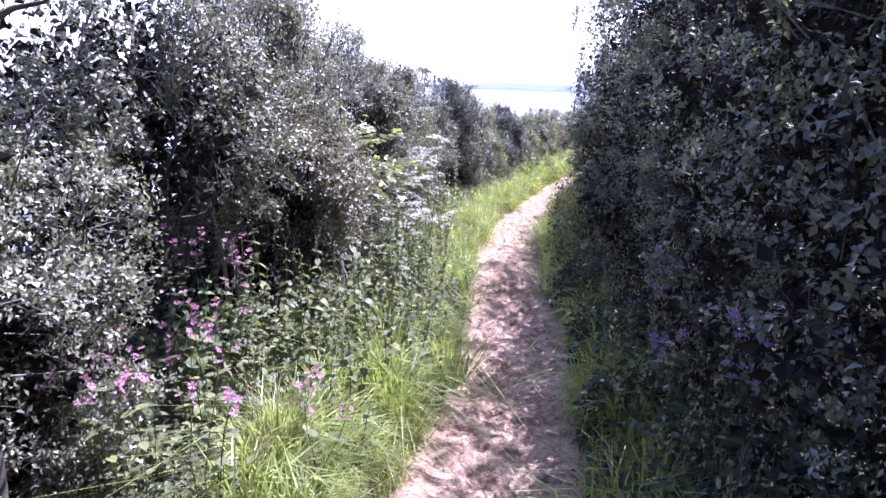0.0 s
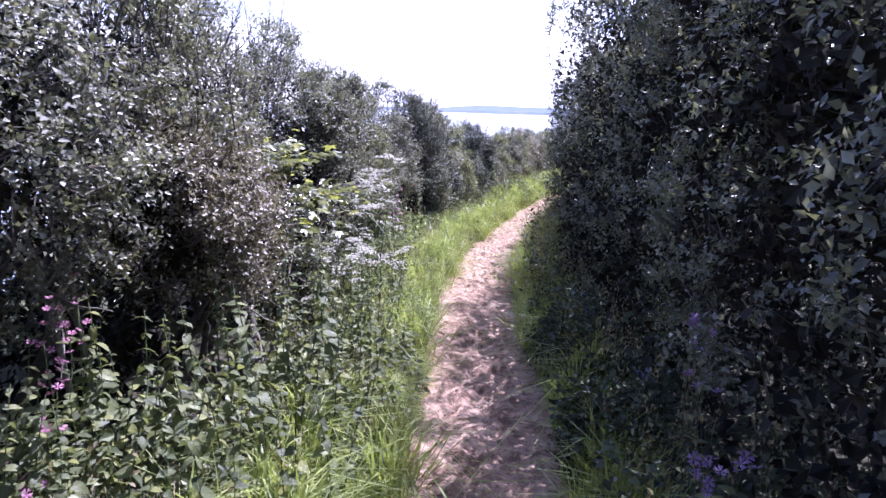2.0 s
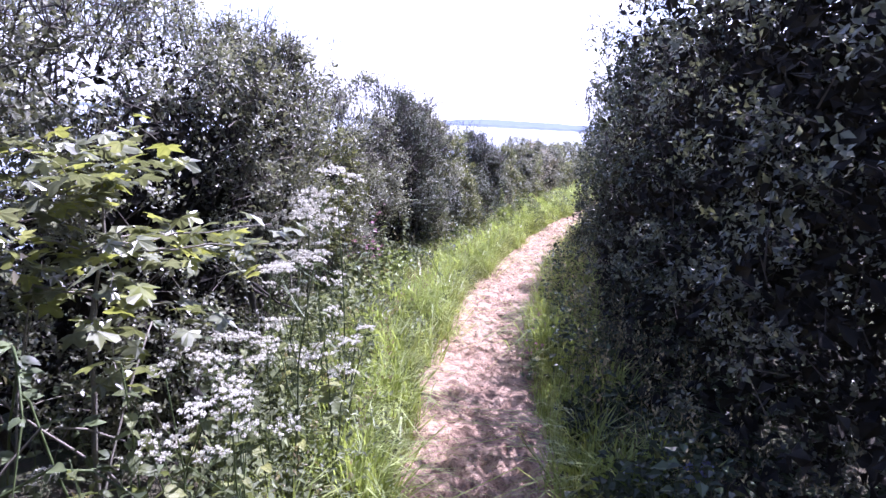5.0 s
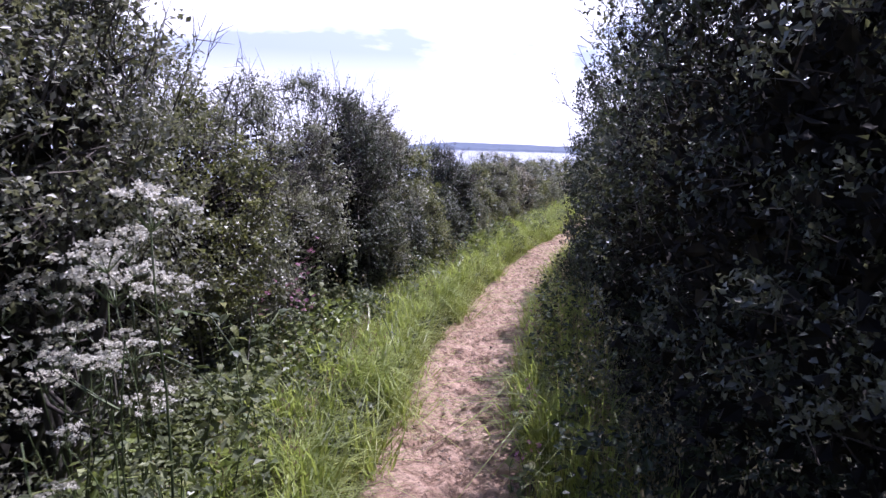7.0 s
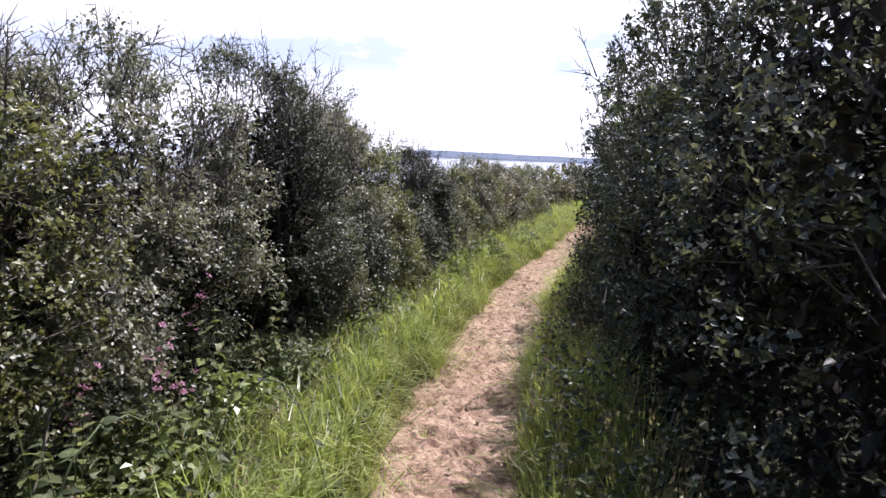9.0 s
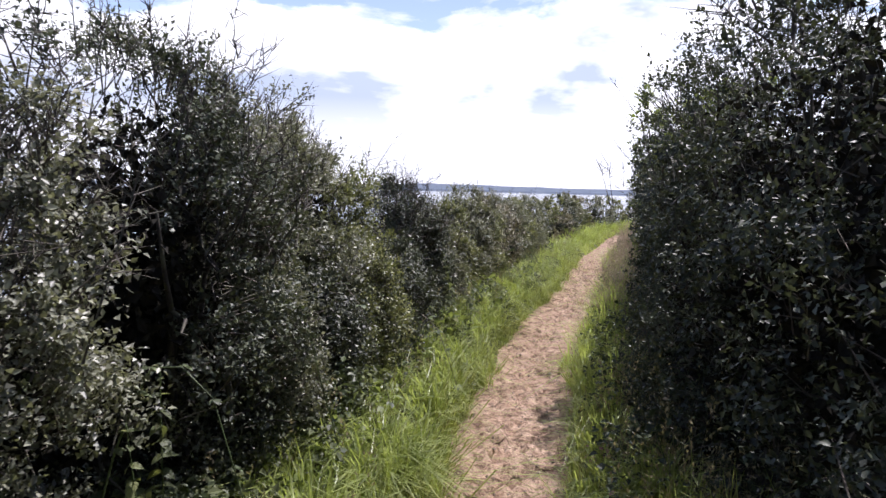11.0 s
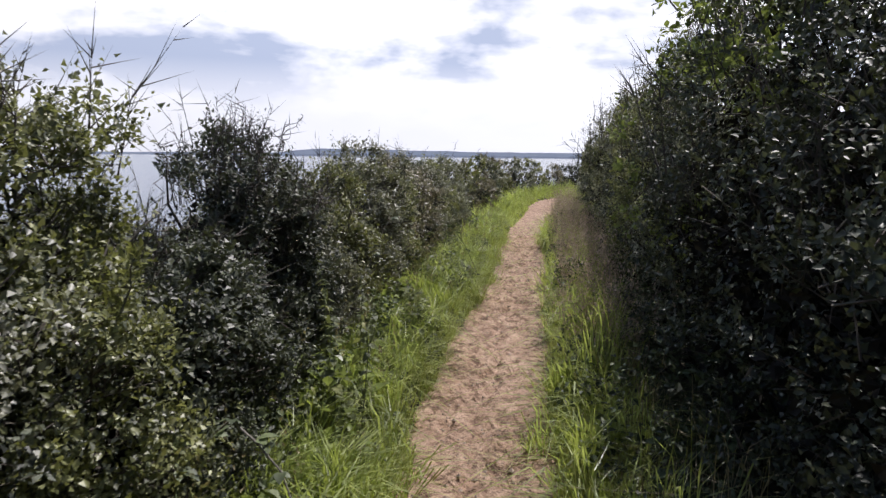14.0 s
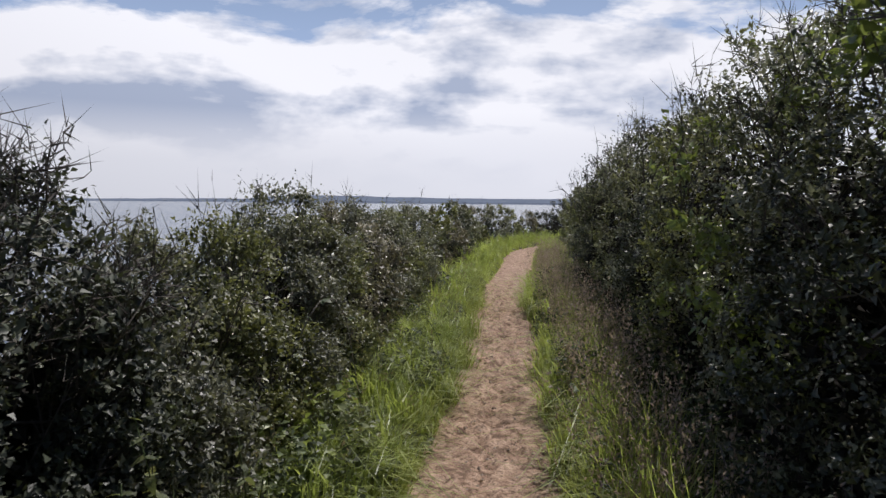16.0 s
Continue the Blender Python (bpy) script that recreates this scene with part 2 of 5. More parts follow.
PATH_EARTH, SOIL, SEA, FAR_LAND = path_material(), soil_material(), sea_material(), far_land_material()
BLACKTHORN = leaf_material("blackthorn_leaf", (0.06, 0.065, 0.046), (0.145, 0.15, 0.104), (0.31, 0.312, 0.22), 0.42, 0.26, 0.62)
HAWTHORN = leaf_material("hawthorn_leaf", (0.044, 0.056, 0.028), (0.112, 0.126, 0.052), (0.30, 0.305, 0.115), 0.42, 0.28, 0.6)
# thorn leaf made darker: the hedge's deep shade is put into its colour
DARK_SHADED_THORN = leaf_material("dark_shaded_thorn_leaf", (0.024, 0.03, 0.02), (0.048, 0.058, 0.038), (0.135, 0.15, 0.093), 0.48, 0.15, 0.42)
# near-black leaf: the gloom inside a bush is put into its colour
GLOOM_LEAF = leaf_material("inner_gloom_leaf", (0.022, 0.02, 0.018), (0.036, 0.032, 0.027), (0.05, 0.045, 0.036), 0.8, 0.04, 0.1)
RUSSET = leaf_material("russet_leaf", (0.10, 0.09, 0.066), (0.17, 0.15, 0.10), (0.33, 0.295, 0.195), 0.42, 0.2, 0.6)
NETTLE_BLADE = broad_leaf_material("nettle_blade", (0.06, 0.078, 0.036), (0.14, 0.165, 0.076), (0.25, 0.275, 0.11))
GREEN_MAPLE = leaf_material("maple_leaf", (0.07, 0.085, 0.042), (0.135, 0.15, 0.08), (0.27, 0.28, 0.17), 0.34, 0.3, 0.75)
FRESH = leaf_material("fresh_leaf", (0.11, 0.155, 0.04), (0.18, 0.235, 0.06), (0.31, 0.36, 0.11), 0.4, 0.35, 0.5)
YELLOW_LEAF = leaf_material("young_maple_leaf", (0.13, 0.155, 0.045), (0.22, 0.25, 0.06), (0.36, 0.36, 0.10), 0.32, 0.42, 0.7)
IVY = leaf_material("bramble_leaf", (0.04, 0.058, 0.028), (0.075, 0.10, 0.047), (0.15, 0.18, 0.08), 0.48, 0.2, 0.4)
# bramble green turned darker, with the shade under the hedge in its colour
SHADE_DARKENED_LEAF = leaf_material("shade_darkened_leaf", (0.026, 0.037, 0.018), (0.05, 0.067, 0.03), (0.10, 0.125, 0.055), 0.5, 0.15, 0.4)
NETTLE = leaf_material("nettle_leaf", (0.075, 0.095, 0.046), (0.14, 0.168, 0.08), (0.25, 0.275, 0.13), 0.52, 0.28, 0.35)
GRASS = leaf_material("grass_blade", (0.095, 0.132, 0.038), (0.225, 0.282, 0.078), (0.455, 0.505, 0.175), 0.40, 0.46, 0.6, 0.5)
DRY_GRASS = leaf_material("dry_grass", (0.22, 0.17, 0.09), (0.30, 0.25, 0.135), (0.40, 0.34, 0.2), 0.6, 0.3)
SEED_HEAD = leaf_material("seed_head", (0.25, 0.18, 0.178), (0.40, 0.295, 0.285), (0.58, 0.455, 0.43), 0.7, 0.3)
STALK = leaf_material("green_stalk", (0.07, 0.10, 0.03), (0.10, 0.14, 0.045), (0.15, 0.19, 0.07), 0.5, 0.1)
BARK = bark_material("hedge_bark", (0.035, 0.029, 0.025), (0.085, 0.07, 0.06))
PALE_BARK = bark_material("weathered_stick", (0.16, 0.14, 0.115), (0.32, 0.29, 0.25))
TWIG = bark_material("twig_bark", (0.06, 0.048, 0.042), (0.13, 0.105, 0.09), 60)
WHITE_PETAL = petal_material("white_florets", (0.62, 0.60, 0.50), (0.80, 0.78, 0.68))
PINK_PETAL = petal_material("campion_pink", (0.42, 0.15, 0.26), (0.55, 0.27, 0.39))
MAUVE_PETAL = petal_material("mallow_mauve", (0.31, 0.19, 0.38), (0.43, 0.29, 0.50))
BLUE_PETAL = petal_material("bluebell_blue", (0.20, 0.20, 0.42), (0.28, 0.29, 0.5))
STONE, _n = material("small_stone")
_c = _n.mix(_n.add("ShaderNodeNewGeometry").outputs["Random Per Island"], (0.2, 0.15, 0.12), (0.42, 0.34, 0.28))
finish(_n, _n.add("ShaderNodeBsdfPrincipled", None, Base_Color=_c, Roughness=0.9).outputs[0])


# ---------------------------------------------------------------- the lie of the land
def spline(xs, ys):
    """A smooth curve through a few stations, as a function of an array."""
    xs, ys = np.array(xs, float), np.array(ys, float)
    m = np.gradient(ys, xs)

    def f(x):
        x = np.clip(np.asarray(x, float), xs[0], xs[-1])
        i = np.clip(np.searchsorted(xs, x) - 1, 0, len(xs) - 2)
        h = xs[i + 1] - xs[i]
        u = (x - xs[i]) / h
        return ((2 * u**3 - 3 * u**2 + 1) * ys[i] + (u**3 - 2 * u**2 + u) * h * m[i]
                + (3 * u**2 - 2 * u**3) * ys[i + 1] + (u**3 - u**2) * h * m[i + 1])
    return f


path_x = spline([-40, -6, 0, 2.7, 3.9, 5.1, 6.9, 8.7, 10, 11.3, 12.55, 13.7, 14.8, 15.7, 17.7, 20, 23.2, 28.6, 35.6, 41, 60],
                [-3.6, -0.55, -0.02, 0.24, 0.45, 0.6, 0.72, 0.86, 1.07, 1.34, 1.63, 2.0, 2.37, 2.68, 3.5, 4.48, 5.72, 8.2, 11.7, 16.2, 46])
base_z = spline([-40, -5, 0, 5, 7, 9.5, 10.7, 15, 18, 24, 40, 60], [1.2, 0.32, 0.09, -0.22, -0.35, -0.43, -0.47, -0.53, -0.51, -0.5, -0.6, -1.5])


def spot(s, v):
    """x, y of the place at station s (its y on the middle of the path) and v metres to the right of the path."""
    s, v = np.asarray(s, float), np.asarray(v, float)
    slope = (path_x(s + 0.4) - path_x(s - 0.4)) / 0.8
    k = 1 / np.sqrt(1 + slope**2)
    return path_x(s) + v * k, s - v * slope * k


def rough_noise(x, y, seed, scale):
    """Cheap smooth noise, about -1 to 1."""
    r = np.random.RandomState(seed)
    out = 0
    for i in range(6):
        a, b, p = r.uniform(0, 2 * np.pi), r.uniform(0.6, 1.7) * scale, r.uniform(0, 6.28)
        out = out + np.sin((x * np.cos(a) + y * np.sin(a)) * b + p)
    return out / 3.2


def ground_z(s, v):
    """Height of the ground: worn path, low banks, the slope to the sea on the one hand and the field on the other."""
    s, v = np.asarray(s, float), np.asarray(v, float)
    z = base_z(s)
    a = np.abs(v)
    z = z - 0.12 * np.clip((0.46 - a) / 0.1, 0, 1)
    z = z + 0.10 * np.clip((a - 0.38) / 0.4, 0, 1) + 0.02 * rough_noise(s * 1.0, v * 2.0, 5, 3.0) * np.clip((a - 0.35) / 0.3, 0, 1)
    z = z + 0.12 * np.clip((v - 0.7) / 1.5, 0, 1)
    left = np.clip(-v - 3.2, 0, None)
    z = z - 0.28 * left - 1.3 * np.clip(left - 7, 0, None)
    return np.maximum(z, SEA_LEVEL - 2.0)


def stand(s, v):
    x, y = spot(s, v)
    return float(x), float(y), float(ground_z(s, v))


# ---------------------------------------------------------------- mesh helpers
def mesh_of(name, verts, faces, mat, smooth=False):
    """A mesh from arrays: faces all of three or all of four corners, or a list of such arrays."""
    me = bpy.data.meshes.new(name)
    groups = faces if isinstance(faces, list) else [faces]
    groups = [np.asarray(g, np.int32) for g in groups if len(g)]
    verts = np.asarray(verts, np.float32)
    loops = np.concatenate([g.ravel() for g in groups])
    sizes = np.concatenate([np.full(len(g), g.shape[1], np.int32) for g in groups])
    me.vertices.add(len(verts))
    me.vertices.foreach_set("co", verts.ravel())
    me.loops.add(len(loops))
    me.loops.foreach_set("vertex_index", loops)
    me.polygons.add(len(sizes))
    me.polygons.foreach_set("loop_start", np.concatenate([[0], np.cumsum(sizes)[:-1]]).astype(np.int32))
    me.polygons.foreach_set("use_smooth", np.full(len(sizes), smooth, bool))
    me.update(calc_edges=True)
    me.materials.append(mat)
    return me


def part(name, data, parent, label=""):
    """Links a mesh as one part of a thing (or of one of its parts)."""
    ob = new(name, data)
    ob.parent = parent
    if label:
        tagged(ob, label)
    return ob


def unit(a):
    return a / np.maximum(np.linalg.norm(a, axis=-1, keepdims=True), 1e-9)


def leaf_quads(at, along, face, size, width=0.45, fold=0.25):
    """Folded leaves, two triangles each: base points, directions, facings and lengths."""
    along = unit(along)
    side = unit(np.cross(along, face))
    up = np.cross(side, along)
    L = size[:, None]
    mid = at + along * L * 0.45
    lift = up * L * fold * 0.5
    v = np.stack([at, mid + side * L * width * 0.5 + lift, at + along * L - up * L * 0.12, mid - side * L * width * 0.5 + lift], 1)
    k = np.arange(len(at))[:, None] * 4
    return v.reshape(-1, 3), np.concatenate([k + [0, 1, 2], k + [0, 2, 3]])


def small_leaves(at, along, face, size, width=0.6):
    """Plain pointed leaves, one triangle each."""
    along = unit(along)
    side = unit(np.cross(along, face))
    L = size[:, None]
    back = at + along * L * 0.2
    v = np.stack([back - side * L * width * 0.5, back + side * L * width * 0.5, at + along * L], 1)
    return v.reshape(-1, 3), np.arange(len(at) * 3).reshape(-1, 3)


def thin_spikes(a, b, radius):
    """Three-sided tapering twigs from points a to points b."""
    d = unit(b - a)
    ref = np.where(np.abs(d[:, 2:3]) < 0.9, np.array([[0, 0, 1.0]]), np.array([[1.0, 0, 0]]))
    p = unit(np.cross(d, ref))
    q = np.cross(d, p)
    r = np.broadcast_to(np.asarray(radius, float), (len(a),))[:, None]
    ring = [a + r * (p * np.cos(t) + q * np.sin(t)) for t in (0, 2.094, 4.189)]
    v = np.stack(ring + [b], 1)
    k = np.arange(len(a))[:, None] * 4
    return v.reshape(-1, 3), np.concatenate([k + [0, 1, 3], k + [1, 2, 3], k + [2, 0, 3]])


def joined(pieces):
    vs, fs, n = [], [], 0
    for v, f in pieces:
        vs.append(v)
        fs.append(np.asarray(f) + n)
        n += len(v)
    return np.concatenate(vs), np.concatenate(fs)


def tube(points, radii, sides=6):
    """A tapering round tube along points, closed at its end. Returns vertices and triangles."""
    pts = np.asarray(points, float)
    d = unit(np.gradient(pts, axis=0))
    ref = np.array([0.31, 0.17, 0.93])
    ref = np.where(np.abs(d @ ref)[:, None] > 0.95, np.array([[1.0, 0, 0]]), ref[None])
    p = unit(np.cross(d, ref))
    q = np.cross(d, p)
    ang = np.arange(sides) * 2 * np.pi / sides
    r = np.asarray(radii, float)[:, None, None]
    v = pts[:, None] + r * (p[:, None] * np.cos(ang)[None, :, None] + q[:, None] * np.sin(ang)[None, :, None])
    v = np.concatenate([v.reshape(-1, 3), pts[-1:] + d[-1:] * radii[-1]])
    f = []
    for i in range(len(pts) - 1):
        for j in range(sides):
            a, b = i * sides + j, i * sides + (j + 1) % sides
            f += [(a, b, b + sides), (a, b + sides, a + sides)]
    last = (len(pts) - 1) * sides
    f += [(last + j, last + (j + 1) % sides, len(v) - 1) for j in range(sides)]
    return v, np.array(f)


def crooked(rng, a, b, steps, wander):
    """A crooked line from a to b."""
    u = np.linspace(0, 1, steps)[:, None]
    w = np.cumsum(rng.normal(0, wander, (steps, 3)), 0)
    w -= w[:1] + (w[-1:] - w[:1]) * u
    return np.asarray(a) * (1 - u) + np.asarray(b) * u + w


# ---------------------------------------------------------------- ground, path, sea, far shore
def build_ground():
    s = np.concatenate([np.linspace(-40, -3, 38), np.arange(-2.8, 24, 0.2), np.linspace(24.2, 58, 60)])
    v = np.concatenate([np.linspace(-60, -12, 18), np.linspace(-11, -3, 12), np.arange(-2.8, 2.81, 0.1), np.linspace(3.2, 60, 24)])
    S, V = np.meshgrid(s, v, indexing="ij")
    X, Y = spot(S, V)
    Z = ground_z(S, V)
    w = len(v)
    i = (np.arange(len(s) - 1)[:, None] * w + np.arange(w - 1)[None]).ravel()
    f = np.stack([i, i + w, i + w + 1, i + 1], 1)[:, ::-1]
    me = mesh_of("ground", np.stack([X, Y, Z], -1).reshape(-1, 3), f, SOIL, True)
    cover = me.attributes.new("turf", "FLOAT", "POINT")
    cover.data.foreach_set("value", np.clip((np.abs(V) - 2.6) / 1.2, 0, 1).ravel().astype(np.float32))
    tagged(new("ground", me), "dark soil and turf of a coastal slope under hedges", "ground", kind="structure")


def build_path():
    """The trodden strip, with the dents of feet in the dry earth."""
    rng = np.random.RandomState(3)
    s, v = np.concatenate([np.arange(-3, 25, 0.03), np.linspace(25, 58, 240)]), np.linspace(-0.56, 0.56, 33)
    S, V = np.meshgrid(s, v, indexing="ij")
    edge = 0.315 + 0.04 * rough_noise(S, V * 0.3, 11, 2.6) + 0.02 * rough_noise(S, V * 0.3, 12, 9.0)
    Z = base_z(S) - 0.028 + 0.010 * rough_noise(S, V, 13, 7.0) + 0.004 * rough_noise(S, V, 14, 19.0) + 0.0025 * rough_noise(S, V, 15, 47.0)
    Z = Z + 0.012 * np.clip((np.abs(V) - 0.2) / 0.2, 0, 1)
    dents = np.zeros_like(S)
    for _ in range(1500):
        a, b, t = rng.uniform(-3, 27), np.clip(rng.normal(0, 0.17), -0.36, 0.36), rng.normal(0, 0.35)
        L, W, D = rng.uniform(0.07, 0.15), rng.uniform(0.035, 0.06), rng.uniform(0.007, 0.026)
        i0, i1 = np.searchsorted(s, a - 0.3), np.searchsorted(s, a + 0.3)
        ds, dv = S[i0:i1] - a, V[i0:i1] - b
        p, q = ds * np.cos(t) + dv * np.sin(t), -ds * np.sin(t) + dv * np.cos(t)
        r = (p / L) ** 2 + (q / W) ** 2
        dents[i0:i1] += -D * np.exp(-r**2) + 0.45 * D * np.exp(-((np.sqrt(r) - 1.35) / 0.3) ** 2)
    Z = Z + np.clip(dents, -0.048, 0.03)
    Z = Z - np.clip((np.abs(V) - edge) / 0.2, 0, 1) ** 2 * 0.10
    X, Y = spot(S, V)
    w = len(v)
    i = (np.arange(len(s) - 1)[:, None] * w + np.arange(w - 1)[None]).ravel()
    f = np.stack([i, i + 1, i + w + 1, i + w], 1)
    me = mesh_of("footpath", np.stack([X, Y, Z], -1).reshape(-1, 3), f, PATH_EARTH, True)
    tagged(new("footpath", me), "narrow trodden path of dry pinkish earth, scuffed by feet", "path", kind="structure")


def build_sea():
    r = np.array([0, 40, 120, 400, 1200, 2600, 4300, 4900.0])
    a = np.linspace(0, 2 * np.pi, 97)[:-1]
    verts = np.stack([np.outer(r, np.cos(a)), np.outer(r, np.sin(a)), np.full((len(r), 96), SEA_LEVEL)], -1).reshape(-1, 3)
    f = [(i * 96 + j, i * 96 + (j + 1) % 96, (i + 1) * 96 + (j + 1) % 96, (i + 1) * 96 + j) for i in range(len(r) - 1) for j in range(96)]
    me = mesh_of("water", verts, np.array(f)[:, ::-1], SEA, True)
    for p in me.polygons:
        if p.normal.z < 0:
            p.flip()
    tagged(new("water", me), "grey-blue sea of a wide bay glittering towards the sun", "sea", kind="structure")


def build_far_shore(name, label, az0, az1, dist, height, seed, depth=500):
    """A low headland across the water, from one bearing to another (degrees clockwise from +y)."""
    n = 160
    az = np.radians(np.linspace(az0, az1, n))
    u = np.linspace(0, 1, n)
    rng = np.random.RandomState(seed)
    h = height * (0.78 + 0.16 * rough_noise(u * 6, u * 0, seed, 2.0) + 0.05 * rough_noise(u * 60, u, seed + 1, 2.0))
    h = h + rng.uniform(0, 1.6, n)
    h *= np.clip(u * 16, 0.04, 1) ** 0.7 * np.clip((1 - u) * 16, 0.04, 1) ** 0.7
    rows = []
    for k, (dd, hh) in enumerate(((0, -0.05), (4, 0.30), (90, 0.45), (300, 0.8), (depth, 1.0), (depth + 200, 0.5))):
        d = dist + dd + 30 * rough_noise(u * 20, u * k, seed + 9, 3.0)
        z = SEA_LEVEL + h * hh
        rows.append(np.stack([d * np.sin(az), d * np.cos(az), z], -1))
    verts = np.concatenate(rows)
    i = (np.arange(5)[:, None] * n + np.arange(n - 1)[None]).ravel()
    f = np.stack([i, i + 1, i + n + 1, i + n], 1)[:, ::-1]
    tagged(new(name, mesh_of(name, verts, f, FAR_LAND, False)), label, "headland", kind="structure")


build_ground()
build_path()
build_sea()
build_far_shore("backdrop_headland", "low headland with woods and fields across the bay, blue-grey haze painted in", 0.3, 75, 3900, 42, 4)
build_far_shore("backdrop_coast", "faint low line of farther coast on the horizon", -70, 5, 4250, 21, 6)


# ---------------------------------------------------------------- hedge bushes
def lumps(rng, d, count=7, power=1.0):
    """Uneven swelling of a crown in the directions d."""
    out = np.zeros(len(d))
    for _ in range(count):
        k = rng.normal(0, 1, 3)
        out += np.sin(d @ k * rng.uniform(1.5, 4.5) + rng.uniform(0, 6.28))
    return out / count * power


def leaders(rng, root, feet, dead, leafy, leaf, leaf_mat):
    """Long upright shoots from the crest of a bush: dead ones with spurs, live ones clad in leaves."""
    if not len(feet):
        return
    for i in range(dead + leafy):
        a = feet[rng.randint(len(feet))] - np.array([0, 0, 0.2])
        g = unit(np.array([[rng.normal(0, 0.38), rng.normal(0, 0.38), 1.0]]))[0]
        reach = rng.uniform(0.26, 0.52) if i < dead else rng.uniform(0.26, 0.5)
        line = crooked(rng, a, a + g * reach, 8, 0.026 if i < dead else 0.014)
        pieces = [tube(line, np.linspace(0.0055, 0.0016, 8), 4)]
        n = 14 if i < dead else 7
        if i < dead:
            for _ in range(5):                                   # forks, each with short spurs
                w = line[rng.randint(2, 7)]
                e = w + unit(rng.normal(0, 1, (1, 3)) * np.array([[1, 1, 0.5]]) + g * 0.9)[0] * rng.uniform(0.08, 0.26)
                fork = crooked(rng, w, e, 5, 0.014)
                pieces.append(tube(fork, np.linspace(0.0035, 0.0012, 5), 3))
                q = fork[rng.randint(1, 5, 7)]
                pieces.append(thin_spikes(q, q + unit(rng.normal(0, 1, (7, 3)) + g * 0.4) * rng.gamma(2.0, 0.022, 7)[:, None], 0.0022))
        k = rng.randint(2, 8, n)
        sd = unit(rng.normal(0, 1, (n, 3)) * np.array([1, 1, 0.35]) + g * 0.45)
        pieces.append(thin_spikes(line[k], line[k] + sd * rng.gamma(2.0, 0.028, n)[:, None], 0.003))
        part("bare_stem" if i < dead else "leafy_stem", mesh_of("stem", *joined(pieces), BARK), root)
        if i < dead:
            continue
        m = 130
        u = rng.uniform(0.25, 1.03, m)
        j = np.clip((u * 7).astype(int), 0, 6)
        f = np.clip(u * 7 - j, 0, 1.2)[:, None]
        ring = unit(rng.normal(0, 1, (m, 3)))
        at = line[j] * (1 - f) + line[j + 1] * f + ring * rng.uniform(0.004, 0.05, (m, 1)) * (1.15 - 0.6 * u)[:, None]
        v, q = leaf_quads(at, ring * 0.7 + g * 0.6, rng.normal(0, 0.5, at.shape) + np.array([0, 0, 0.7]), leaf * rng.uniform(0.6, 1.25, m), 0.55)
        tagged(part("leader_leaves", mesh_of("leader_leaves", v, q, leaf_mat, True), root), kind="stuff")


